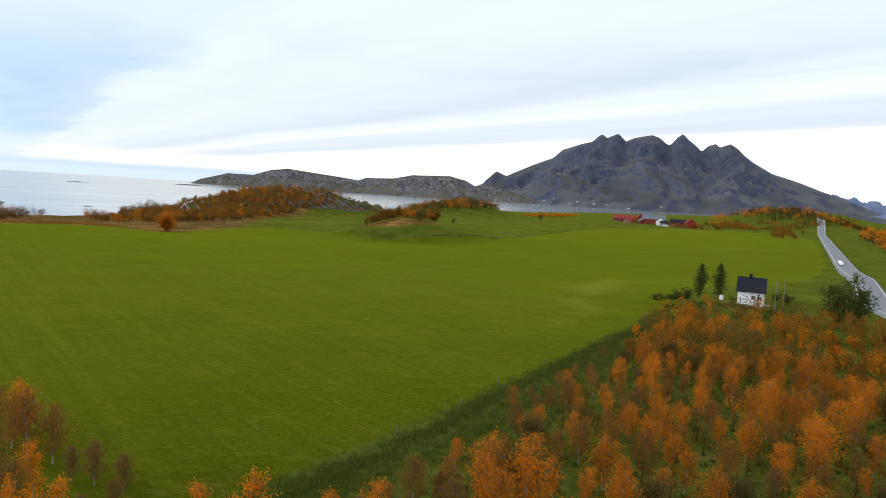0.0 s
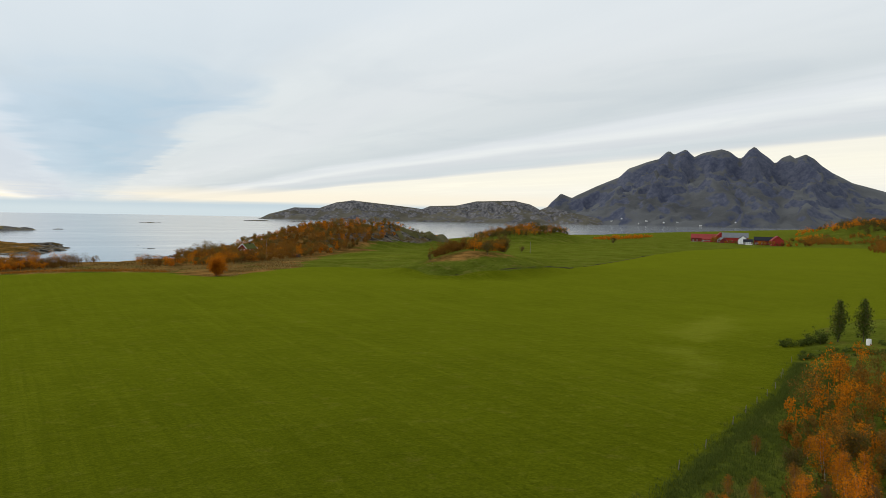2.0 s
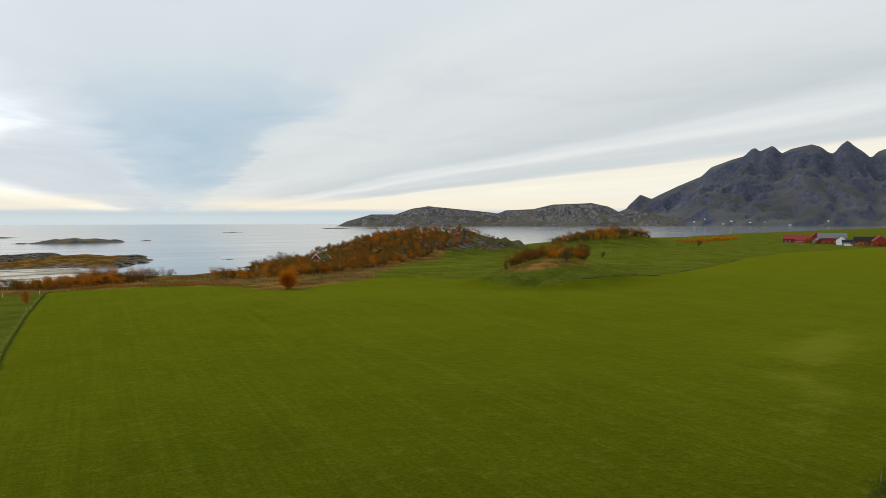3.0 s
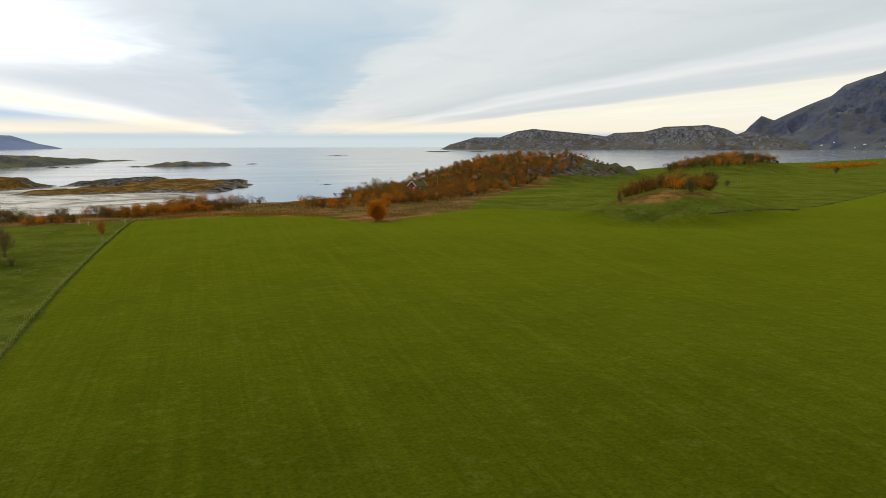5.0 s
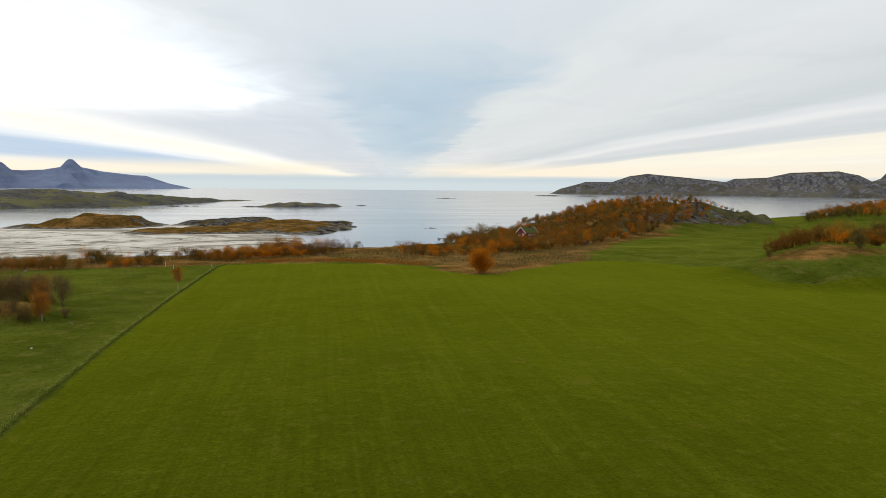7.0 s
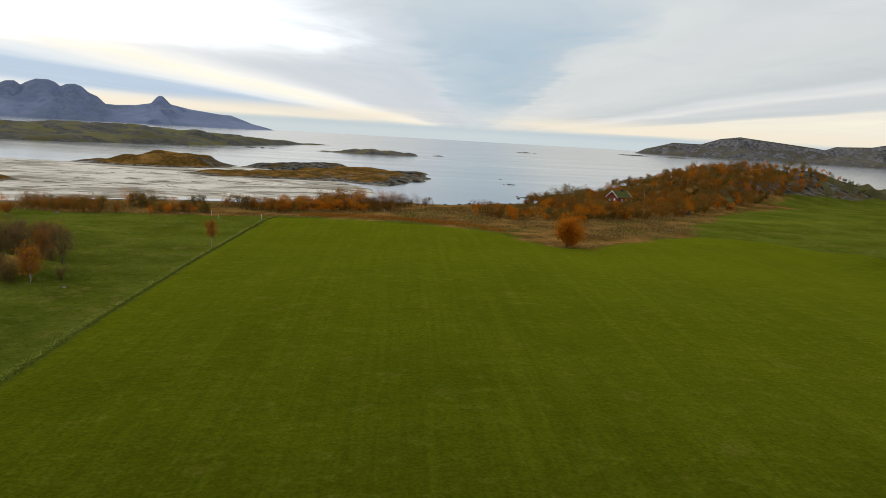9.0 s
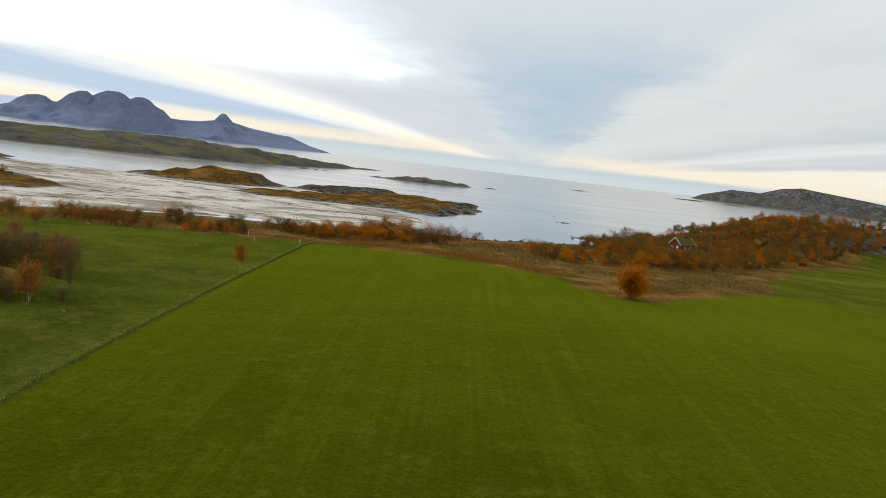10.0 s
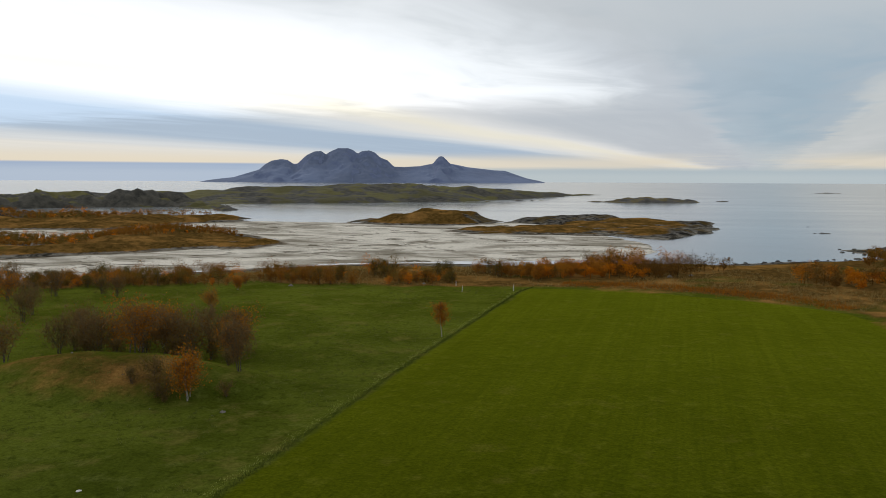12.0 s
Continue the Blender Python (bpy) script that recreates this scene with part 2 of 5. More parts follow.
    n.put(shader.inputs["Base Color"], n.mix(n.math("MULTIPLY", n.step(grass, 0.35, 0.65), 0.60), colour, n.mix(1.0, colour, (0.50, 0.51, 0.44), "MULTIPLY")))
    bump(n, shader, n.math("MULTIPLY_ADD", grass, 0.3, fine), 0.36, 0.4)
    return m


def cliff_material(name, dark, light, moss, scale, green=0.35, relief=0.7):
    """Bare rock with ledges, and turf or scrub where it lies flat."""
    m, n, shader, place = material(name, 0.95)
    shader.inputs["Specular IOR Level"].default_value = 0.2
    a, b, c = n.noise(place, scale, 6, 0.62), n.noise(place, scale * 5, 5, 0.6), n.noise(place, scale * 0.3, 3)
    rock = n.mix(n.step(n.math("MULTIPLY_ADD", b, 0.6, n.math("MULTIPLY", a, 0.4)), 0.36, 0.64), dark, light)
    up = n.add("ShaderNodeSeparateXYZ", n.add("ShaderNodeNewGeometry").outputs["Normal"]).outputs[2]
    flat = n.step(n.math("MULTIPLY_ADD", n.math("SUBTRACT", a, 0.5), 0.9, up), 1.0 - green, 1.08 - green)
    n.put(shader.inputs["Base Color"], n.mix(flat, rock, n.mix(n.step(c, 0.35, 0.65), moss, tuple(v * 1.7 for v in moss))))
    bump(n, shader, n.math("MULTIPLY_ADD", b, 0.4, a), relief, 0.22 / scale)
    return m


def water_material():
    m, n, shader, place = material("sea_water", 0.12)
    shader.inputs["Base Color"].default_value = (0.19, 0.205, 0.212, 1)
    shader.inputs["IOR"].default_value = 1.45
    x, y, z = n.add("ShaderNodeSeparateXYZ", place).outputs
    ripple = n.noise(n.combine(n.math("MULTIPLY", x, 0.5), y), 0.6, 4, 0.6)
    swell = n.noise(n.combine(n.math("MULTIPLY", x, 0.004), n.math("MULTIPLY", y, 0.02)), 1.0, 4, 0.6)
    n.put(shader.inputs["Roughness"], n.math("MULTIPLY_ADD", n.step(swell, 0.3, 0.7), 0.04, 0.11))
    bump(n, shader, ripple, 0.05, 0.08)
    return m


def leaf_material(name, colours, rough=0.6):
    """Foliage: every leaf differs a little, and every plant from the next."""
    m, n, shader, place = material(name, rough)
    shader.inputs["Specular IOR Level"].default_value = 0.05
    one = n.add("ShaderNodeNewGeometry").outputs["Random Per Island"]
    own = n.add("ShaderNodeObjectInfo").outputs["Random"]
    fac = n.math("MULTIPLY_ADD", one, 0.55, n.math("MULTIPLY", own, 0.45))
    stops = [(k / (len(colours) - 1), c) for k, c in enumerate(colours)]
    colour = n.ramp(fac, stops)
    n.put(shader.inputs["Base Color"], colour)
    glow = n.add("ShaderNodeBsdfTranslucent", colour)
    n.add("ShaderNodeOutputMaterial", n.add("ShaderNodeMixShader", 0.5, shader, glow)).is_active_output = True
    return m


def bark_material(name, pale, dark, marks=0.58):
    m, n, shader, place = material(name, 0.85)
    x, y, z = n.add("ShaderNodeSeparateXYZ", place).outputs
    band = n.noise(n.combine(n.math("MULTIPLY", x, 4.0), n.math("MULTIPLY", y, 4.0), n.math("MULTIPLY", z, 9.0)), 1.0, 4)
    n.put(shader.inputs["Base Color"], n.mix(n.step(band, marks, marks + 0.08), pale, dark))
    bump(n, shader, band, 0.4, 0.02)
    return m


def boards_material(name, colour, width=0.14, upright=True):
    """Painted boards: a groove at every board, weathering along it."""
    m, n, shader, place = material(name, 0.75)
    x, y, z = n.add("ShaderNodeSeparateXYZ", place).outputs
    shader.inputs["Specular IOR Level"].default_value = 0.15
    run = n.math("ADD", x, y) if upright else z
    saw = n.math("FRACT", n.math("DIVIDE", run, width))
    groove = n.math("SUBTRACT", 1.0, n.step(n.math("ABSOLUTE", n.math("SUBTRACT", saw, 0.5)), 0.42, 0.5))
    worn = n.noise(place, 1.3, 5)
    n.put(shader.inputs["Base Color"], n.mix(n.step(worn, 0.35, 0.75), tuple(c * (0.93 if min(colour) > 0.5 else 0.78) for c in colour), tuple(min(1, c * 1.12) for c in colour)))
    bump(n, shader, groove, 0.8, 0.02)
    return m


def glass_material(name):
    m, n, shader, place = material(name, 0.05)
    shader.inputs["Base Color"].default_value = (0.02, 0.025, 0.03, 1)
    shader.inputs["Specular IOR Level"].default_value = 0.8
    return m


TURF = ground_material()
WATER = water_material()
ISLE = cliff_material("bare_island_rock", (0.044, 0.043, 0.047), (0.185, 0.176, 0.178), (0.060, 0.054, 0.038), 0.016, 0.13)
# dark rock, with the blue of distance haze mixed into its tones
PEAK = cliff_material("hazed_dark_mountain_rock", (0.042, 0.049, 0.080), (0.084, 0.090, 0.120), (0.058, 0.060, 0.062), 0.010, 0.24, 0.40)
# farthest ranges: distance haze is painted in as pale blue base colours
HAZE_PEAK = cliff_material("haze_blue_mountain_rock", (0.112, 0.142, 0.240), (0.160, 0.195, 0.300), (0.112, 0.140, 0.215), 0.004, 0.25, 0.30)
SKERRY = cliff_material("shore_rock", (0.034, 0.032, 0.029), (0.155, 0.145, 0.13), (0.095, 0.076, 0.032), 0.10, 0.05)
OUTCROP = cliff_material("mossy_outcrop_rock", (0.030, 0.028, 0.023), (0.15, 0.14, 0.12), (0.055, 0.050, 0.016), 0.10, 0.50)
HEADLAND = cliff_material("grassy_headland", (0.034, 0.033, 0.028), (0.095, 0.088, 0.070), (0.066, 0.060, 0.018), 0.03, 0.06)
STONE = plain("grey_stone", (0.17, 0.155, 0.13), 0.9, 4.0, 0.4, relief=0.05)
PALE_STONE = plain("pale_stone", (0.62, 0.60, 0.56), 0.9, 4.0, 0.3, relief=0.05)
BIRCH_BARK = bark_material("birch_bark", (0.33, 0.31, 0.27), (0.05, 0.042, 0.036))
DARK_BARK = bark_material("grey_brown_bark", (0.10, 0.08, 0.065), (0.05, 0.04, 0.032), 0.45)
ORANGE = leaf_material("orange_birch_leaves", [(0.27, 0.094, 0.006), (0.46, 0.152, 0.005), (0.66, 0.215, 0.006), (0.82, 0.29, 0.009)])
AMBER = leaf_material("dull_amber_leaves", [(0.17, 0.070, 0.010), (0.30, 0.112, 0.010), (0.45, 0.160, 0.010), (0.60, 0.22, 0.014)])
RUST = leaf_material("rust_brown_leaves", [(0.15, 0.074, 0.014), (0.26, 0.112, 0.014), (0.38, 0.150, 0.013), (0.50, 0.205, 0.016)])
DARK_RUST = leaf_material("deep_rust_scrub", [(0.062, 0.036, 0.010), (0.135, 0.066, 0.012), (0.23, 0.100, 0.012), (0.34, 0.145, 0.016)])
OLIVE = leaf_material("olive_leaves", [(0.055, 0.050, 0.012), (0.095, 0.080, 0.018), (0.16, 0.105, 0.020), (0.22, 0.125, 0.022)])
TWIG = leaf_material("bare_twigs", [(0.11, 0.075, 0.034), (0.16, 0.105, 0.045), (0.22, 0.145, 0.060)], 0.8)
GREEN = leaf_material("dark_green_leaves", [(0.040, 0.056, 0.010), (0.075, 0.098, 0.016), (0.12, 0.145, 0.028)])
STRAW = leaf_material("withered_grass", [(0.14, 0.11, 0.035), (0.28, 0.20, 0.07), (0.44, 0.31, 0.13)], 0.9)
VERGE_GRASS = leaf_material("pale_verge_grass", [(0.19, 0.23, 0.035), (0.28, 0.31, 0.065), (0.40, 0.41, 0.12)], 0.9)
TUSSOCK = leaf_material("green_tussocks", [(0.070, 0.085, 0.012), (0.11, 0.125, 0.024), (0.16, 0.165, 0.045)], 0.9)
WHITE_BOARDS = boards_material("white_painted_boards", (0.88, 0.88, 0.86), 0.16, False)
RED_BOARDS = boards_material("barn_red_boards", (0.32, 0.035, 0.026), 0.16)
DARK_RED_BOARDS = boards_material("faded_red_boards", (0.20, 0.035, 0.026), 0.16)
WHITE_PAINT = plain("white_paint", (0.78, 0.78, 0.76), 0.6, 6.0, 0.08, relief=0.005)
BLACK_ROOF = boards_material("dark_slate_roof", (0.016, 0.018, 0.026), 0.35, False)
GREY_ROOF = boards_material("grey_sheet_roof", (0.16, 0.17, 0.18), 0.5)
RED_ROOF = boards_material("red_tile_roof", (0.26, 0.040, 0.035), 0.35, False)
SOD = plain("mossy_sod_roof", (0.075, 0.080, 0.022), 0.95, 6.0, 0.5, relief=0.08)
CONCRETE = plain("grey_concrete", (0.38, 0.37, 0.35), 0.9, 3.0, 0.2, relief=0.01)
ASPHALT = plain("worn_asphalt", (0.21, 0.21, 0.215), 0.9, 1.5, 0.2, relief=0.01)
ROAD_PAINT = plain("road_paint", (0.7, 0.7, 0.68), 0.7, 4.0, 0.15, relief=0.002)
WOOD = plain("weathered_grey_wood", (0.20, 0.175, 0.15), 0.9, 5.0, 0.35, relief=0.01)
LOG = plain("stacked_firewood", (0.10, 0.075, 0.055), 0.9, 5.0, 0.5, relief=0.02)
GLASS = glass_material("window_glass")
CAR_WHITE = plain("white_car_paint", (0.78, 0.78, 0.78), 0.25, 2.0, 0.04, relief=0.0)
CAR_BLACK = plain("black_rubber", (0.02, 0.02, 0.02), 0.8, 8.0, 0.2, relief=0.0)


# ======== the lie of the land ========
def smooth(lo, hi, v):
    t = np.clip((v - lo) / (hi - lo), 0, 1)
    return t * t * (3 - 2 * t)


LATTICE = np.random.RandomState(7).rand(256, 256)


def ripple(x, y):
    """Smooth value noise, about -0.5 to 0.5, over a lattice one unit wide."""
    i, j = np.floor(x).astype(int), np.floor(y).astype(int)
    u, v = x - i, y - j
    u, v = u * u * (3 - 2 * u), v * v * (3 - 2 * v)
    cell = lambda a, b: LATTICE[(i + a) % 256, (j + b) % 256]  # noqa: E731
    return (cell(0, 0) * (1 - u) + cell(1, 0) * u) * (1 - v) + (cell(0, 1) * (1 - u) + cell(1, 1) * u) * v - 0.5


def rough_noise(x, y, size, octaves=4, gain=0.5):
    total, amount = 0.0, 1.0
    for k in range(octaves):
        total = total + amount * ripple(x / size + 17.3 * k, y / size - 9.1 * k)
        size, amount = size / 2.03, amount * gain
    return total


def ridges(x, y, size, octaves=4):
    """Sharp crests with gullies between, 0 to about 1."""
    total, amount = 0.0, 0.55
    for k in range(octaves):
        total = total + amount * (1 - np.abs(ripple(x / size + 31.7 * k, y / size + 5.9 * k)) * 4)
        size, amount = size / 2.1, amount * 0.5
    return total


def inside(x, y, outline):
    """Metres inside an outline (negative outside)."""
    x, y = np.asarray(x, float), np.asarray(y, float)
    near, odd = np.full(x.shape, 1e9), np.zeros(x.shape, bool)
    for (ax, ay), (bx, by) in zip(outline, outline[1:] + outline[:1]):
        dx, dy = bx - ax, by - ay
        t = np.clip(((x - ax) * dx + (y - ay) * dy) / (dx * dx + dy * dy), 0, 1)
        near = np.minimum(near, np.hypot(x - ax - t * dx, y - ay - t * dy))
        if ay != by:
            odd ^= ((ay > y) != (by > y)) & (x < dx * (y - ay) / dy + ax)
    return np.where(odd, near, -near)


MAINLAND = [(-4800, -4800), (-4800, -1500), (-900, 150), (-300, 262), (-150, 296), (-117, 318), (-91, 325), (-76, 338), (-52, 356), (-28, 380),
            (6, 391), (37, 404), (85, 409), (112, 428), (131, 437), (146, 452), (141, 478), (158, 488), (186, 505), (235, 560), (300, 610),
            (360, 640), (420, 640), (470, 690), (560, 740), (680, 790), (800, 800), (1000, 900), (1500, 1100), (2600, 1500), (4800, 1900), (4800, -4800)]
FIELD = [(22.6, 50), (25.4, 78), (27.4, 105), (29.2, 150), (30.6, 195), (32.2, 225), (33.8, 255), (36.4, 290), (39.2, 324), (57, 323), (75, 314), (88, 308), (97, 300), (102, 285), (108, 277), (117, 284), (133, 297), (154, 310),
         (170, 305), (179, 284), (177, 262), (175, 250), (182, 243), (205, 241), (222, 245), (243, 254), (262, 265), (305, 287), (335, 302), (400, 337), (480, 372), (560, 385), (660, 392),
         (720, 340), (600, 266), (349, 150), (260, 116), (230, 108), (200, 112), (180, 111), (169, 106), (137, 92), (123, 85), (103, 78), (90, 73.5), (79, 69), (68, 65), (59, 62.5), (48, 59), (40, 56), (30, 52.5)]
HEATH = [(-500, 240), (-66, 292), (-50, 301), (-35, 308), (-20, 314), (-5, 317), (14, 321), (38, 327), (60, 325), (75, 317), (89, 311), (98, 303), (103, 287), (108, 279),
         (113, 278), (135, 300), (155, 312), (165, 340), (185, 362), (192, 385), (185, 420), (150, 480), (-500, 480)]
TIDE = [(-400, 300), (-117, 322), (-91, 328), (-52, 358), (-28, 382), (6, 394), (37, 408), (62, 420), (72, 452), (68, 490), (62, 516),
        (30, 560), (20, 600), (-10, 614), (-60, 600), (-108, 590), (-165, 588), (-200, 560), (-260, 540), (-500, 520)]
SPIT = [(-330, 395), (-230, 398), (-215, 440), (-172, 432), (-182, 462), (-177, 492), (-120, 486), (-92, 461), (-74, 441), (-77, 416), (-99, 408), (-106, 393), (-124, 377), (-146, 350), (-200, 336), (-330, 350)]
FAR_SPIT = [(-470, 470), (-270, 461), (-236, 476), (-195, 484), (-181, 514), (-187, 546), (-178, 562), (-161, 584), (-188, 617), (-207, 626), (-241, 607), (-281, 616), (-330, 598), (-364, 612), (-470, 600)]
SAND_HILL = [(-108, 582), (-82, 570), (-60, 569), (-30, 580), (-18, 600), (-12, 630), (-35, 660), (-80, 665), (-112, 625)]
TONGUE = [(-35, 535), (-15, 512), (27, 521), (50, 522), (66, 512), (80, 507), (92, 528), (103, 566), (108, 600), (107, 646), (71, 660), (35, 664), (20, 599), (-6, 565)]
ROCK_BAR = [(-22, 612), (5, 606), (22, 602), (45, 640), (60, 668), (30, 684), (0, 668)]
DARK_POINT = [(-420, 500), (-330, 500), (-300, 530), (-310, 570), (-340, 590), (-420, 585)]
# swells: x, y, half length, half width, turn, height
SWELLS = [(274, 506, 112, 40, 33, 13.0), (200, 446, 36, 30, 20, 2.0), (334, 516, 46, 30, 25, 6.0), (214, 271, 45, 30, 24, 8.0), (490, 552, 110, 42, 30, 10.0),
          (960, 470, 170, 95, 35, 20.0), (1350, 620, 320, 150, 30, 26.0), (330, 62, 150, 40, 24, 8.0), (700, 190, 300, 60, 24, 12.0), (2, 236, 19, 9, 8, 3.2), (172, 88, 30, 22, 0, 1.0),
          (645, 460, 90, 60, 120, 0.8), (158, 400, 26, 22, 20, 1.2)]


def height(x, y):
    """The ground's height, in metres."""
    x, y = np.asarray(x, float), np.asarray(y, float)
    land = inside(x, y, MAINLAND) + 8 * rough_noise(x, y, 26, 3)
    base = 1.5 * smooth(110, 270, y) * smooth(20, 90, x) + 0.4 * smooth(40, -20, x) + 2.0 * smooth(140, 200, x) * smooth(140, 100, y)
    base = base + 0.35 * rough_noise(x, y, 60, 3) + 0.30 * rough_noise(x, y, 6, 3) * smooth(2, -4, inside(x, y, FIELD))
    for cx, cy, a, b, turn, high in SWELLS:
        c, s = math.cos(radians(turn)), math.sin(radians(turn))
        u, v = ((x - cx) * c + (y - cy) * s) / a, ((y - cy) * c - (x - cx) * s) / b
        away = np.sqrt(u * u + v * v) + 0.10 * rough_noise(x, y, 22, 3)
        base = base + high * smooth(1.25, 0.15, away) * (1 + 0.22 * rough_noise(x, y, 18, 4))
    z = SEA + (base - SEA) * smooth(0, 42, land) - 3.0 * smooth(0, -30, land)
    tide = inside(x, y, TIDE) + 6 * rough_noise(x, y, 30, 3)
    z = np.maximum(z, SEA - 3 + (3.24 + 0.34 * rough_noise(x * 0.6, y, 34, 4)) * smooth(-10, 6, tide))
    for outline, high, bank in ((SPIT, 2.0, 14), (FAR_SPIT, 2.6, 20), (SAND_HILL, 5.4, 26), (TONGUE, 1.5, 9), (ROCK_BAR, 2.2, 12), (DARK_POINT, 5.0, 22)):
        d = inside(x, y, outline) + 9 * rough_noise(x, y, 22, 4, 0.6)
        z = np.maximum(z, SEA - 1.2 + (high + 1.2) * smooth(-4, bank, d) * (1 + 0.8 * rough_noise(x, y, 24, 5, 0.6)))
    return z


def lay(x, y):
    """The height at one place."""
    return float(height(np.array([x]), np.array([y]))[0])


def spaced(lo, hi, step, first, last, growth=1.13):
    """Even steps from lo to hi, then ever wider ones out to first and last."""
    mid = list(np.arange(lo, hi + step / 2, step))
    for end, sign in ((first, -1), (last, 1)):
        at, by, more = (mid[0] if sign < 0 else mid[-1]), step, []
        while sign * (end - at) > 0:
            by *= growth
            at += sign * by
            more.append(at)
        mid = sorted(more) + mid if sign < 0 else mid + more
    return np.array(mid)


def mesh_object(name, verts, faces, mat, parent=None, shade=True):
    me = bpy.data.meshes.new(name)
    me.from_pydata([tuple(v) for v in verts] if not isinstance(verts, list) else verts, [], faces if isinstance(faces, list) else faces.tolist())
    me.materials.append(mat)
    if shade:
        me.polygons.foreach_set("use_smooth", np.ones(len(me.polygons), bool))
    ob = new(name, me)
    ob.parent = parent
    return ob


def sheet(name, xs, ys, z, mat):
    nx, ny = len(xs), len(ys)
    gx, gy = np.meshgrid(xs, ys)
    verts = np.stack([gx, gy, z(gx, gy)], -1).reshape(-1, 3)
    k = (np.arange(ny - 1)[:, None] * nx + np.arange(nx - 1)).ravel()
    faces = np.stack([k, k + 1, k + nx + 1, k + nx], -1)
    return mesh_object(name, verts.tolist(), faces, mat), gx.ravel(), gy.ravel()


xs, ys = spaced(-240, 300, 2.5, -4800, 4800), spaced(30, 640, 2.5, -4800, 4700)
ground, gx, gy = sheet("ground", xs, ys, height, TURF)
tagged(ground, "green meadow, rough pasture, brown heath and pale tidal sand", "ground", kind="structure")
spits = np.max([inside(gx, gy, o) for o in (SPIT, FAR_SPIT, SAND_HILL, TONGUE, ROCK_BAR, DARK_POINT)], axis=0)
HILL_GROUND = [(128, 352), (168, 362), (190, 384), (221, 416), (259, 458), (289, 482), (316, 502), (330, 545), (262, 545), (218, 520), (160, 450), (120, 390)]
KNOLL_TOP = [(-10, 233), (3, 229), (15, 231), (14, 236), (2, 239), (-9, 239)]
KNOLL = [(177, 264), (175, 252), (180, 245), (190, 242.5), (205, 242.5), (222, 246), (240, 254), (246, 268), (236, 290), (205, 296), (186, 288)]
TAN_SLOPE = [(184, 268), (192, 258), (206, 254), (222, 258), (210, 268), (196, 278)]
HILL_FOOT = [(170, 362), (190, 372), (220, 404), (262, 436), (250, 446), (215, 428), (180, 392)]
bands = {
    "field": np.minimum(inside(gx, gy, FIELD), -inside(gx, gy, KNOLL)),
    "heath": np.maximum.reduce([np.minimum(inside(gx, gy, HEATH), 25), np.minimum(spits + 8, 25), np.minimum(inside(gx, gy, KNOLL_TOP), 3) - 1, np.minimum(inside(gx, gy, TAN_SLOPE), 4) - 1, np.minimum(inside(gx, gy, HILL_FOOT), 4) - 1, np.minimum(inside(gx, gy, HILL_GROUND) + 3, 14)]),
    "sand": np.where(inside(gx, gy, MAINLAND) > 9, -20, np.minimum(np.minimum(inside(gx, gy, TIDE), 20), 2 - spits)),
    "pale": np.maximum.reduce([np.minimum(inside(gx, gy, o), 6) for o in (
        [(137, 108), (143, 112), (141, 117), (134, 113)], [(150, 118), (172, 124), (190, 140), (172, 136), (155, 128)], [(112, 92), (124, 97), (134, 104), (122, 100)],
        [(185, 362), (205, 360), (242, 372), (262, 384), (238, 380), (205, 369), (184, 372)], [(560, 372), (600, 392), (640, 394), (600, 386)])]),
    "rock": np.maximum.reduce([
        np.minimum(inside(gx, gy, [(292, 482), (322, 486), (350, 500), (376, 520), (372, 545), (330, 545), (298, 520)]), 12),
        np.minimum(inside(gx, gy, [(225, 445), (262, 462), (300, 480), (290, 492), (250, 475)]), 6) - 1,
        np.minimum(inside(gx, gy, [(64, 512), (82, 506), (95, 528), (106, 566), (111, 600), (108, 648), (84, 645), (92, 600), (78, 540)]), 8), np.minimum(inside(gx, gy, ROCK_BAR), 8) - 1,
        np.minimum(inside(gx, gy, [(120, 430), (146, 450), (141, 478), (160, 492), (190, 505), (170, 482), (160, 450)]), 8),
        np.minimum(inside(gx, gy, DARK_POINT), 10) - 4, np.minimum(inside(gx, gy, [(-40, 592), (-20, 596), (-10, 636), (-40, 656)]), 8) - 2,
        np.full(gx.shape, -20.0)]),
}
for key, value in bands.items():
    ground.data.attributes.new(key, "FLOAT", "POINT").data.foreach_set("value", value.astype(np.float32))

sea_x, sea_y = spaced(-300, 700, 100, -4700, 4700, 1.25), spaced(200, 1200, 100, -4700, 4700, 1.25)
sea, _, _ = sheet("sea", sea_x, sea_y, lambda x, y: np.full(x.shape, SEA), WATER)
tagged(sea, "calm pale grey sea reflecting the overcast sky", "sea", kind="structure")


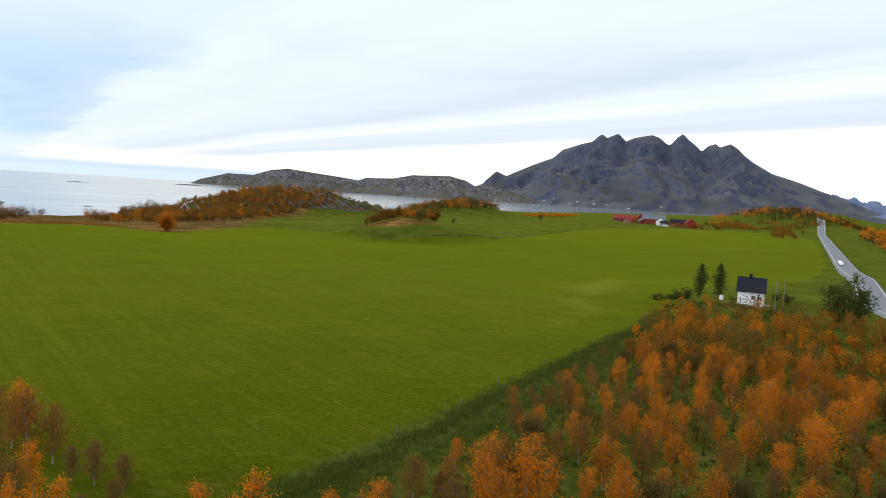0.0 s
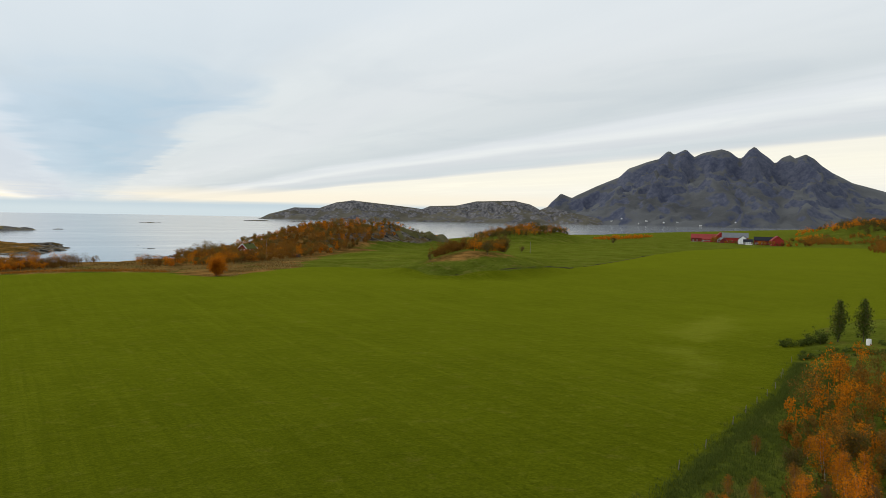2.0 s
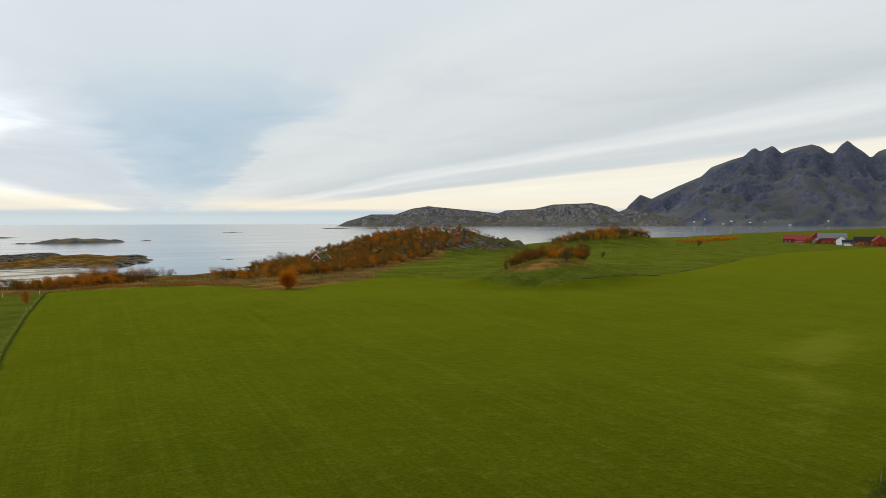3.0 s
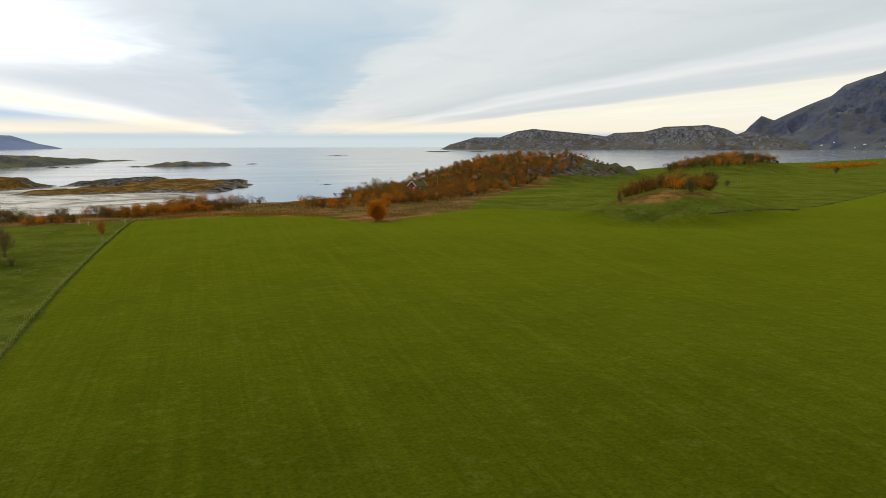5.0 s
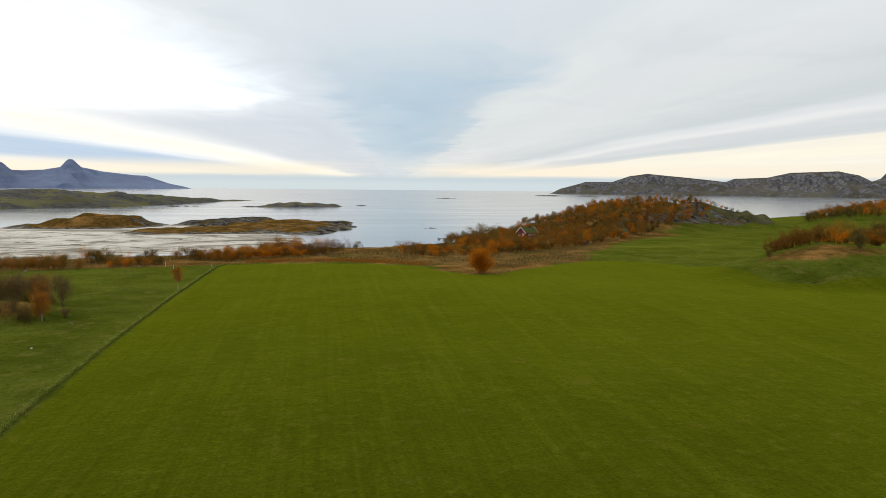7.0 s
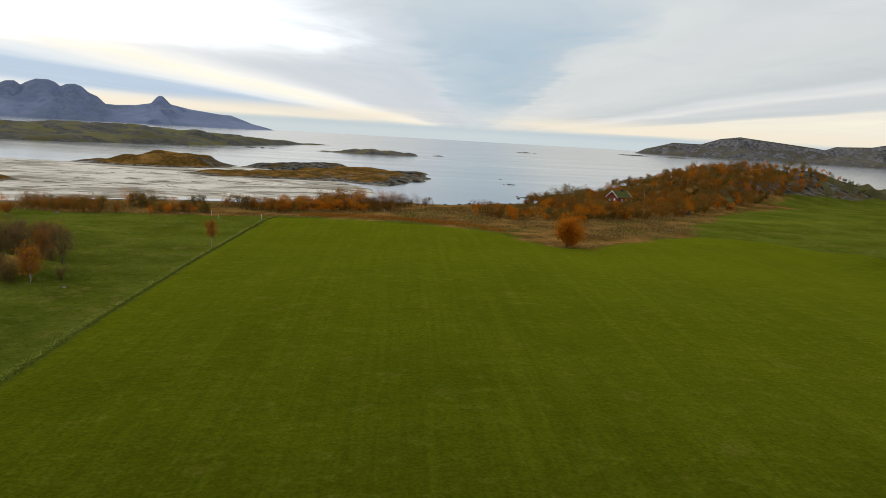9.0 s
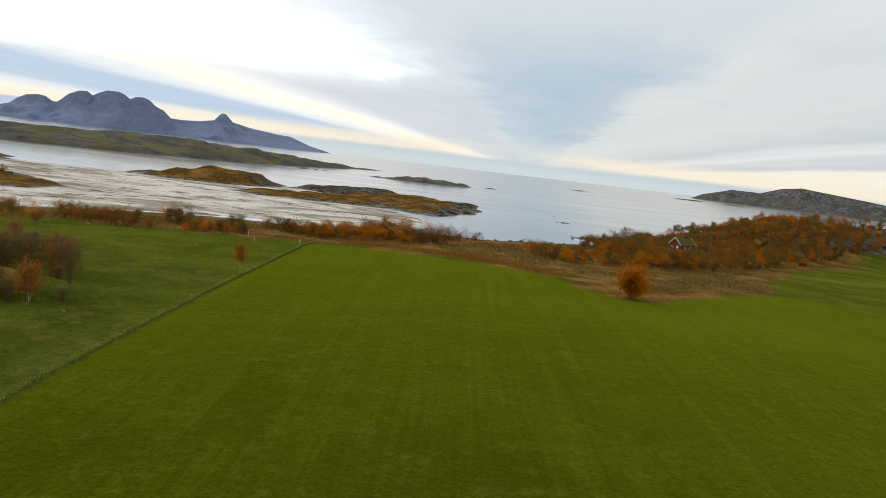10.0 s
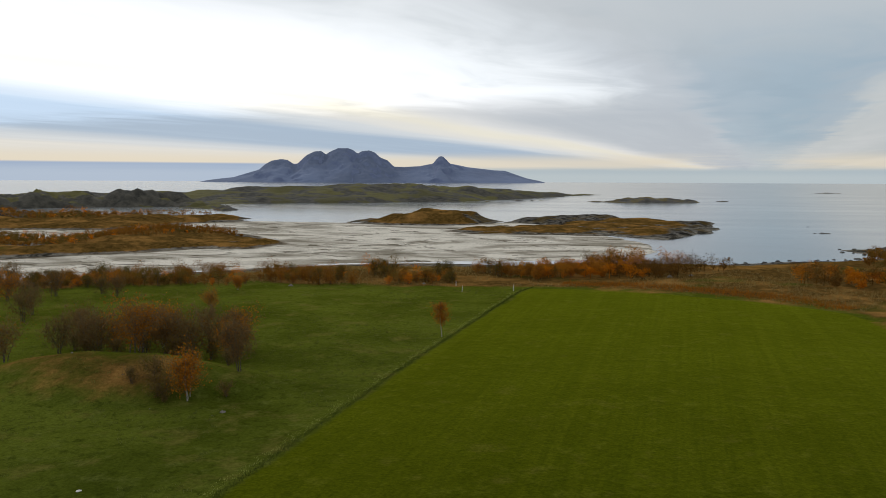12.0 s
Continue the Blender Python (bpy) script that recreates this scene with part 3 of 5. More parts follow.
def massif(name, label, summits, x0, x1, y0, y1, step, mat, rough, crag, category="mountain", foot=1.6):
    """High ground standing in the sea: summits of x, y, height, half length, half width, turn and, at times, roundness, cut by gullies."""
    xs, ys = np.arange(x0, x1 + step, step), np.arange(y0, y1 + step, step)

    def z(x, y):
        total, sharp = np.zeros(x.shape), 9
        wx, wy = x + crag * 0.45 * rough_noise(x, y, crag * 2.2, 3), y + crag * 0.45 * rough_noise(y, x, crag * 2.2, 3)
        for cx, cy, top, a, b, turn, *own in summits:
            c, s = math.cos(radians(turn)), math.sin(radians(turn))
            u, v = ((wx - cx) * c + (wy - cy) * s) / a, ((wy - cy) * c - (wx - cx) * s) / b
            dome = np.clip(1 - (u * u + v * v) ** ((own[0] if own else foot) / 2), 0, 1)
            total += ((top - SEA) * dome) ** sharp
        high = total ** (1 / sharp) * 0.98
        cut = ridges(x, y, crag, 5)
        high = high * (1 + rough * (cut - 0.55)) + 0.12 * rough * high * rough_noise(x, y, crag * 0.25, 3)
        return SEA - 4 + high + 4 * smooth(0, 20, high)

    ob, _, _ = sheet(name, xs, ys, z, mat)
    return tagged(ob, label, category, kind="structure")


def sierra(name, label, crest, near, beyond, step, mat, rough, crag, category="mountain", feet=(), power=1.25, keen=0.5):
    """A range along a crest of x, y and height: its flanks fall near metres towards the south and beyond metres behind, cut by gullies; feet are low domes before it."""
    line = np.array(crest, float)
    a, b = line[0, :2], line[-1, :2]
    way = (b - a) / np.linalg.norm(b - a)
    side = np.array([way[1], -way[0]])
    at, off = (line[:, :2] - a) @ way, (line[:, :2] - a) @ side
    def z(x, y):
        s, v = (x - a[0]) * way[0] + (y - a[1]) * way[1], (x - a[0]) * side[0] + (y - a[1]) * side[1]
        v = v - np.interp(s, at, off)
        # buttresses lean to and fro along the flank, the crest itself keeps its line
        bent = s + 1.3 * crag * rough_noise(x, y, crag * 1.5, 4) * smooth(0, 0.5 * near, np.abs(v))
        fine = np.linspace(at[0], at[-1], 400)
        top = np.interp(fine, at, line[:, 2] - SEA)
        wide = top.copy()
        for _ in range(60):
            wide[1:-1] = (wide[:-2] + 2 * wide[1:-1] + wide[2:]) / 4
        top = np.maximum(top + keen * (top - wide), 0)
        high = np.interp(bent, fine, top, 0, 0)
        reach = np.where(v > 0, near, beyond) * (0.35 + 0.65 * high / top.max())
        p = np.clip(1 - np.abs(v) / np.maximum(reach, 1), 0, 1)
        ends = smooth(-0.25 * near, 0.02 * near, s - at[0]) * smooth(-0.25 * near, 0.02 * near, at[-1] - s)
        body = high * p ** power * ends
        gully = np.minimum(ridges(s + 0.5 * crag * rough_noise(x, y, crag, 3), v * 0.6, crag * 0.8, 6) - 0.92, 0)
        body = body * (1 + rough * gully * smooth(0.0, 0.22, 1 - p)) + 0.03 * high * rough_noise(x, y, crag * 0.3, 3) * smooth(0.0, 0.10, 1 - p) * p
        for cx, cy, top_z, fa, fb, turn in feet:
            c, q = math.cos(radians(turn)), math.sin(radians(turn))
            u, w = ((x - cx) * c + (y - cy) * q) / fa, ((y - cy) * c - (x - cx) * q) / fb
            body = np.maximum(body, (top_z - SEA) * np.clip(1 - (u * u + w * w) ** 0.8, 0, 1) * (1 + 0.5 * rough * (ridges(x, y, crag, 4) - 0.55)))
        return SEA - 4 + body + 4 * smooth(0, 12, body)

    # rows run along the crest, closest together at its top
    pad = max(near, beyond)
    rows = np.concatenate([-beyond * np.linspace(1.1, 0.08, 16) ** 1.2, [-0.03 * near, 0.0, 0.03 * near], near * np.linspace(0.06, 1.35, int(near * 1.3 / step)) ** 1.1])
    run = np.arange(at[0] - 0.45 * pad, at[-1] + 0.45 * pad, step)
    gs, gv = np.meshgrid(run, rows)
    aside = gv + np.interp(gs, at, off)
    px, py = a[0] + way[0] * gs + side[0] * aside, a[1] + way[1] * gs + side[1] * aside
    verts = np.stack([px, py, z(px, py)], -1).reshape(-1, 3)
    k = (np.arange(len(rows) - 1)[:, None] * len(run) + np.arange(len(run) - 1)).ravel()
    ob = mesh_object(name, verts.tolist(), np.stack([k, k + len(run), k + len(run) + 1, k + 1], -1), mat)
    return tagged(ob, label, category, kind="structure")


# ======== far shores ========
CREST = [(2800, 3105, 40), (2836, 3068, 105), (2876, 3031, 155), (2918, 2991, 136), (3017, 2891, 203), (3091, 2812, 249), (3124, 2775, 295), (3186, 2704, 330), (3225, 2656, 348), (3246, 2631, 378), (3258, 2616, 387), (3272, 2598, 370), (3288, 2578, 381), (3309, 2551, 394), (3326, 2529, 370), (3334, 2518, 358), (3361, 2483, 376), (3387, 2447, 386), (3414, 2409, 394),
         (3437, 2376, 380), (3458, 2346, 352), (3470, 2328, 350), (3486, 2304, 384), (3502, 2279, 403), (3517, 2255, 377), (3537, 2224, 350), (3555, 2196, 321), (3571, 2169, 347), (3590, 2138, 359), (3600, 2120, 344), (3625, 2077, 360), (3644, 2044, 338), (3662, 2012, 303), (3683, 1973, 270), (3725, 1892, 218), (3782, 1775, 178), (3823, 1684, 141), (3880, 1560, 95), (3930, 1420, 40)]
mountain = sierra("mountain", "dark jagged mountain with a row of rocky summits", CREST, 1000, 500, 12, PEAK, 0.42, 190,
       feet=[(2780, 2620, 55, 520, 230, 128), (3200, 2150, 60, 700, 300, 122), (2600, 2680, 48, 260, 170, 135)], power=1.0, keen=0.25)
massif("far_range", "far mountain range with snow-dusted tops, haze blue put into its rock", [
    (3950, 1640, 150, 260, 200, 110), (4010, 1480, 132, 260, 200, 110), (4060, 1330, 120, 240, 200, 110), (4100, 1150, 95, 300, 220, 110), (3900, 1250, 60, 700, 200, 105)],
    3500, 4500, 700, 2000, 16, HAZE_PEAK, 0.55, 90, foot=1.1)
ISLE_TOPS = [(1262, 3292, -3), (1300, 3277, 18), (1405, 3234, 50), (1508, 3187, 51), (1578, 3154, 77), (1645, 3119, 88), (1700, 3090, 82), (1754, 3060, 76), (1839, 3010, 66), (1923, 2957, 55), (1955, 2936, 68), (2059, 2865, 74), (2131, 2812, 94), (2190, 2766, 97),
             (2268, 2702, 100), (2324, 2655, 84), (2359, 2623, 62), (2388, 2597, 74), (2460, 2520, 50), (2560, 2420, 20)]
sierra("bare_island", "long bare grey rock island across the water", ISLE_TOPS, 330, 240, 9, ISLE, 0.55, 75, "island", power=0.85)
WEST_TOPS = [(-2330, 3915, -2), (-2230, 3975, 14), (-2154, 4021, 24), (-2029, 4091, 68), (-2000, 4106, 97), (-1964, 4124, 120), (-1916, 4149, 129), (-1884, 4164, 124), (-1853, 4179, 102), (-1833, 4189, 105), (-1787, 4210, 152), (-1744, 4229, 175), (-1709, 4245, 178), (-1683, 4256, 160), (-1660, 4266, 176), (-1619, 4283, 195), (-1566, 4304, 196), (-1536, 4315, 185), (-1513, 4324, 166),
             (-1486, 4334, 180), (-1448, 4348, 183), (-1418, 4359, 172), (-1388, 4369, 144), (-1346, 4384, 125), (-1310, 4395, 90), (-1256, 4412, 87), (-1165, 4440, 93), (-1089, 4461, 109), (-1071, 4465, 131), (-1052, 4470, 150), (-1031, 4476, 150), (-1013, 4480, 132), (-991, 4486, 110), (-890, 4509, 88), (-735, 4540, 70), (-672, 4551, 67), (-547, 4570, 24), (-422, 4586, -2), (-264, 4600, -3)]
sierra("horned_mountain", "mountain across the sea with a horn-shaped peak, rock coloured haze-blue", WEST_TOPS, 420, 300, 10, HAZE_PEAK, 0.16, 70, power=1.0, keen=0.12)
massif("rocky_headland", "dark rugged knolls of moss and rock by the inlet", [
    (-560, 640, 5, 90, 60, 45), (-476, 700, 10.5, 55, 40, 45, 2.2), (-455, 720, 10.5, 45, 40, 45, 2.2), (-429, 742, 11.5, 42, 40, 40, 2.2), (-392, 772, 15, 40, 42, 35, 2.2), (-366, 790, 11, 46, 40, 30), (-320, 765, 6, 50, 34, -40), (-276, 730, 4.0, 34, 18, -55, 2.2)],
    -680, -215, 540, 880, 4, HEADLAND, 0.60, 26, "headland", 1.7)
massif("green_headland", "low grassy headland with rocky shores", [
    (-560, 880, 8.4, 150, 110, 40), (-480, 940, 9.4, 130, 120, 31), (-400, 990, 12.9, 130, 130, 31), (-345, 1020, 13.9, 130, 140, 31), (-285, 1045, 15.9, 130, 140, 31), (-222, 1075, 16.9, 120, 125, 31), (-165, 1125, 15.4, 120, 85, 45),
    (-125, 1195, 12.4, 110, 65, 60), (-95, 1255, 9.4, 110, 50, 61), (-60, 1330, 5.7, 110, 36, 61), (-12, 1400, 2.4, 100, 24, 61), (-330, 900, 6.2, 90, 50, 40), (-250, 950, 6.2, 90, 50, 45)],
    -780, 120, 700, 1560, 6, HEADLAND, 0.22, 42, "headland", 1.7)
OUTER_SKERRIES = (
    ([(70, 1060, 6.0, 62, 30, 12), (108, 1070, 5.0, 44, 26, 15), (20, 1056, 1.6, 34, 16, 10)], (-40, 190, 1000, 1130)),
    ([(172, 1120, 1.3, 36, 13, 10)], (125, 225, 1095, 1145)),
    ([(-62, 1056, 1.6, 48, 14, 25), (-105, 1014, 1.2, 30, 11, 35)], (-150, 10, 985, 1090)),
    ([(155, 571, 2.4, 17, 9, 15)], (132, 180, 553, 590)),
)
INNER_SKERRIES = (
    ([(158, 629, 0.6, 13, 6, 15)], (138, 180, 615, 645)),
    ([(162, 490, 3.4, 26, 12, 40), (150, 470, 1.6, 15, 8, 50), (178, 504, 4.2, 24, 13, 40)], (122, 212, 444, 534)),
    ([(430, 1760, 1.5, 60, 15, 0)], (350, 510, 1730, 1790)),
    ([(900, 2350, 3.0, 90, 22, 150)], (780, 1020, 2290, 2410)),
    ([(1010, 2300, 3.5, 70, 20, 150)], (920, 1100, 2250, 2350)),
)
for summits, box in OUTER_SKERRIES + INNER_SKERRIES:
    massif("skerry", "low dark rock skerry in the calm sea", summits, *box, max(1.2, (box[1] - box[0]) / 90), SKERRY, 0.40, 16, "skerry", 1.6)["group"] = "skerries off the shore"


for summits, box in (
    ([(320, 504, 13.5, 36, 22, 25, 2.6), (348, 513, 12.0, 34, 22, 25, 2.6), (302, 496, 11.5, 28, 13, 28)], (270, 395, 470, 545)),
    ([(262, 470, 9.5, 20, 9, 38), (279, 482, 11.0, 16, 8, 38)], (236, 302, 452, 502)),
    ([(226, 438, 7.0, 14, 7, 45), (236, 449, 8.0, 12, 6, 45)], (208, 254, 422, 464)),
):
    massif("rock_outcrop", "grey mossy rock outcrop on the scrub-covered hill", summits, *box, 1.3, OUTCROP, 0.30, 16, "rock", 2.0)


# ======== growing things ========
class Form:
    """Collects corners and faces for one mesh."""

    def __init__(self):
        self.verts, self.faces, self.count = [], [], 0

    def put(self, verts, faces):
        self.verts.extend(map(tuple, verts))
        self.faces.extend([tuple(i + self.count for i in f) for f in faces])
        self.count = len(self.verts)

    def tube(self, path, radii, sides=5):
        rows = []
        for k, (p, r) in enumerate(zip(path, radii)):
            way = Vector(path[min(k + 1, len(path) - 1)]) - Vector(path[max(k - 1, 0)])
            a = way.cross(Vector((0.3, 1, 0.1))).normalized()
            b = way.cross(a).normalized()
            rows += [tuple(Vector(p) + r * (a * math.cos(t) + b * math.sin(t))) for t in (2 * math.pi * i / sides for i in range(sides))]
        faces = [(k * sides + i, k * sides + (i + 1) % sides, (k + 1) * sides + (i + 1) % sides, (k + 1) * sides + i) for k in range(len(path) - 1) for i in range(sides)]
        self.put(rows, faces)

    def flakes(self, centres, size, rng, slim=0.62, droop=0.0):
        """Leaves: small three-cornered blades turned every way."""
        n = len(centres)
        if not n:
            return
        a, b = rng.normal(size=(n, 3)), rng.normal(size=(n, 3))
        a[:, 2] -= droop
        a /= np.linalg.norm(a, axis=1, keepdims=True)
        b -= a * (a * b).sum(1, keepdims=True)
        b /= np.linalg.norm(b, axis=1, keepdims=True)
        s = size * (0.6 + 0.8 * rng.rand(n, 1))
        corners = np.stack([centres + a * s * 1.2, centres + (b * slim * 1.25 - a * 0.6) * s, centres - (b * slim * 1.25 + a * 0.6) * s], 1).reshape(-1, 3)
        k = 3 * np.arange(n)[:, None] + np.arange(3)
        self.put(corners.tolist(), k.tolist())

    def object(self, name, mat, parent=None, smooth_faces=False):
        return mesh_object(name, self.verts, self.faces, mat, parent, smooth_faces)


def tree(name, label, seed, high, wide, leaf_mat, leaves, size, bark=BIRCH_BARK, bare=0.20, stems=1, limbs=16, twigs=120, top=0.75, category="tree", loose=1.0):
    """A tree that stands at its own origin: stems with limbs, and a crown of single leaves and twigs round the limbs."""
    rng = np.random.RandomState(seed)
    thing = tagged(new(name), label, category)
    wood, boughs, crown, ends = Form(), Form(), Form(), []
    for s in range(stems):
        lean = rng.normal(size=2) * (0.035 if stems == 1 else 0.12) * high
        foot = rng.normal(size=2) * (0 if stems == 1 else 0.05 * wide)
        h = high * (1 if s == 0 else rng.uniform(0.7, 0.98))
        line = [(foot[0] + lean[0] * t ** 1.4 + 0.02 * high * math.sin(5 * t + seed), foot[1] + lean[1] * t ** 1.4 + 0.02 * high * math.cos(4 * t + seed), h * t - (0.3 if t == 0 else 0)) for t in (0, 0.15, 0.35, 0.55, 0.75, 0.95)]
        radius = 0.0105 * high / stems ** 0.4 + 0.015
        wood.tube(line, [radius * (1.25 if k == 0 else 1 - 0.17 * k) for k in range(6)], 6)
        for k in range(limbs // stems):
            t = bare + (0.94 - bare) * (k + rng.rand()) / (limbs // stems)
            base = np.array([np.interp(t, (0, 0.15, 0.35, 0.55, 0.75, 0.95), [p[i] for p in line]) for i in range(3)])
            q = (t - bare) / (1 - bare)
            reach = wide / 2 * (math.sin(math.pi * min(1, q ** top * 0.82 + 0.18)) ** 0.7) * rng.uniform(0.65, 1.12)
            turn = k * 2.4 + rng.rand()
            rise = reach * rng.uniform(0.8, 1.6)
            tip = base + np.array([math.cos(turn) * reach, math.sin(turn) * reach, rise])
            mid = (base + tip) / 2 + np.array([0, 0, -0.12 * reach])
            boughs.tube([tuple(base), tuple(mid), tuple(tip)], [radius * 0.34, radius * 0.22, 0.010], 3)
            ends.append((base, mid, tip, reach))
    weight = np.array([e[3] for e in ends])
    pick = rng.choice(len(ends), leaves + twigs, p=weight / weight.sum())
    along = rng.rand(leaves + twigs) ** 0.6
    base, mid, tip = (np.array([e[i] for e in ends])[pick] for i in range(3))
    t = along[:, None]
    spots = (1 - t) ** 2 * base + 2 * t * (1 - t) * mid + t * t * tip
    spread = loose * (0.10 + 0.16 * weight[pick] * (0.5 + along))[:, None]
    spots = spots + rng.normal(size=spots.shape) * spread * np.array([1, 1, 1.1])
    crown.flakes(spots[:leaves], size, rng)
    fine = Form()
    fine.flakes(spots[leaves:], 0.055 * high ** 0.5 + 0.16, rng, 0.085, -0.9)
    wood.object("trunk", bark, thing, True)
    boughs.object("branchwork", DARK_BARK, thing, True)["kind"] = "stuff"
    if leaves:
        crown.object("crown", leaf_mat, thing)["kind"] = "stuff"
    if twigs:
        fine.object("twig_spray", TWIG, thing)["kind"] = "stuff"
    return thing


def stand(thing, x, y, turn=0.0, scale=1.0, sink=0.05):
    """The pose of a thing that stands on the ground at x, y."""
    return pose(x, y, lay(x, y) - sink, 0, 0, turn) @ Matrix.Diagonal((scale, scale, scale, 1))


def plant(kinds, spots, group, seed, low=0.8, high=1.2):
    """Sets one of the kinds on every spot; a kind's first spot takes the thing itself, the others copies."""
    rng, used = random.Random(seed), set()
    for spot in spots:
        x, y = spot[:2]
        k = spot[2] if len(spot) > 2 else rng.randrange(len(kinds))
        m = stand(None, x, y, rng.uniform(0, 360), spot[3] if len(spot) > 3 else rng.uniform(low, high))
        if k in used:
            copy_thing(kinds[k], m)
        else:
            used.add(k)
            kinds[k]["group"] = group
            kinds[k].matrix_basis = m
    for k, ob in enumerate(kinds):
        if k not in used:
            for o in (*ob.children_recursive, ob):
                bpy.data.objects.remove(o)


def scatter(outline, gap, seed, keep=lambda x, y: True):
    """Spots spread unevenly inside an outline, at least gap metres apart."""
    rng = random.Random(seed)
    x0, x1, y0, y1 = min(p[0] for p in outline), max(p[0] for p in outline), min(p[1] for p in outline), max(p[1] for p in outline)
    tries = int((x1 - x0) * (y1 - y0) / gap ** 2 * 6)
    some = np.array([(rng.uniform(x0, x1), rng.uniform(y0, y1)) for _ in range(tries)])
    some = some[inside(some[:, 0], some[:, 1], outline) > 0]
    cells, spots = {}, []
    for x, y in some.tolist():
        i, j = int(x // gap), int(y // gap)
        if all(math.hypot(x - a, y - b) > gap for di in (-1, 0, 1) for dj in (-1, 0, 1) for a, b in cells.get((i + di, j + dj), ())) and keep(x, y):
            cells.setdefault((i, j), []).append((x, y))
            spots.append((x, y))
    return spots


# birch wood beside the meadow
WOOD_EDGE = [(36, 44), (46, 52), (57, 57), (75, 63.5), (92, 70.5), (108, 77), (122, 83.5), (136, 89), (143, 76), (150, 52), (152, 26), (110, 5), (62, 12), (46, 26)]
birches = [
    tree("birch", "tall birch in full orange autumn leaf", 11, 9.8, 4.8, ORANGE, 2700, 0.115, limbs=24, top=0.85, loose=0.85, twigs=300, bare=0.10),
    tree("birch", "slim birch with glowing orange leaves and pale trunk", 12, 9.2, 3.7, ORANGE, 2300, 0.11, limbs=24, top=0.95, loose=0.8, twigs=300, bare=0.10),
    tree("birch", "birch with thin rust-brown leaves and pale trunk", 13, 9.2, 4.8, RUST, 2300, 0.105, limbs=24, twigs=700, loose=0.9, bare=0.10),
    tree("birch", "half-bare birch with brown twigs", 14, 9.0, 4.6, RUST, 1300, 0.11, limbs=24, twigs=1600, loose=0.9, bare=0.10),
    tree("birch", "two-stemmed birch in orange leaf", 15, 8.8, 5.2, ORANGE, 2700, 0.115, stems=2, limbs=28, loose=0.85, twigs=300, bare=0.10),
    tree("birch", "broad birch with dull orange-brown leaves", 16, 8.2, 5.4, RUST, 2600, 0.11, limbs=24, loose=0.85, twigs=500, bare=0.10),
    tree("willow", "grey-green willow among the birches", 17, 6.2, 5.0, OLIVE, 2600, 0.13, DARK_BARK, stems=3, limbs=24, twigs=500),
]
rng = random.Random(5)
wood = []
for x, y in scatter(WOOD_EDGE, 2.6, 21):
    deep = float(inside(np.array([x]), np.array([y]), WOOD_EDGE)[0])
    if rng.random() < 0.46 + deep / 13:
        wood.append((x, y, rng.choice((0, 0, 1, 1, 2, 2, 3, 4, 4, 5, 5, 6)) if deep > 5 else rng.choice((0, 1, 2, 2, 3, 3, 5)), rng.uniform(0.56, 0.84) if deep > 7 else rng.uniform(0.42, 0.66)))
wood = sorted(wood, key=lambda p: math.hypot(p[0] - 40, p[1] - 40))[:250]
NEAR_TREES = [(24.2, 77.0, 3, 1.08), (26.2, 73.6, 0, 1.05), (25.2, 68.0, 5, 1.08), (26.8, 66.5, 2, 1.0), (23.4, 73.0, 5, 1.05), (28.2, 61.0, 3, 0.85), (29.4, 58.5, 3, 0.75), (24.3, 60.5, 0, 0.87), (24.9, 71.2, 2, 0.87), (23.8, 52.4, 1, 0.82), (21.3, 50.4, 4, 0.91), (25.6, 53.8, 3, 0.67), (22.0, 45.2, 0, 0.77), (24.5, 46.4, 5, 0.79), (22.9, 58.6, 2, 0.82), (21.7, 60.1, 5, 0.98), (27.9, 55.5, 3, 0.61), (27.1, 62.4, 3, 0.67), (21.9, 49.5, 5, 0.85), (20.4, 46.9, 0, 0.71)]
EDGE_TREES = [(30.7, 48.7, 1, 0.65), (32.0, 48.5, 3, 0.61), (32.6, 45.8, 1, 0.83), (32.1, 46.8, 0, 0.66), (26.1, 43.3, 1, 0.71), (33.3, 41.6, 0, 0.66), (36.9, 43.9, 0, 0.71), (40.7, 44.1, 2, 0.67), (44.6, 46.4, 2, 0.72), (46.5, 45.1, 2, 0.71), (46.9, 41.7, 1, 0.76), (61.9, 53.9, 3, 0.72), (55.4, 45.7, 0, 0.71), (71.3, 56.1, 2, 0.71), (40.4, 43.6, 3, 0.56)]
wood += NEAR_TREES + [(x, y, k, 1.22 * s) for x, y, k, s in EDGE_TREES]
plant(birches, wood, "birches of the wood", 3, 0.58, 0.92)


# ---- shore thickets, heath and lone trees ----
shrubs = [
    tree("shrub", "rust-brown willow shrub on the shore heath", 31, 4.4, 4.4, RUST, 1400, 0.11, DARK_BARK, 0.02, 4, 24, 160, category="shrub"),
    tree("shrub", "orange birch scrub on the shore heath", 32, 4.2, 4.0, ORANGE, 1350, 0.11, DARK_BARK, 0.02, 4, 24, 140, category="shrub"),
    tree("shrub", "olive-brown alder shrub on the shore heath", 33, 4.8, 4.2, OLIVE, 1400, 0.11, DARK_BARK, 0.02, 4, 24, 140, category="shrub"),
    tree("shrub", "half-bare brown shrub on the shore heath", 34, 4.0, 4.2, RUST, 900, 0.11, DARK_BARK, 0.02, 4, 24, 420, category="shrub"),
    tree("shrub", "low spreading rust-brown shrub", 35, 3.0, 4.6, RUST, 1300, 0.12, DARK_BARK, 0.02, 5, 25, 120, category="shrub"),
]
BELT = [(-130, 276), (-66, 287), (-50, 297), (-35, 304), (-20, 311), (-5, 316), (10, 322), (30, 333), (52, 346), (50, 366), (30, 352), (8, 346), (-12, 338), (-35, 326), (-66, 314), (-130, 300)]
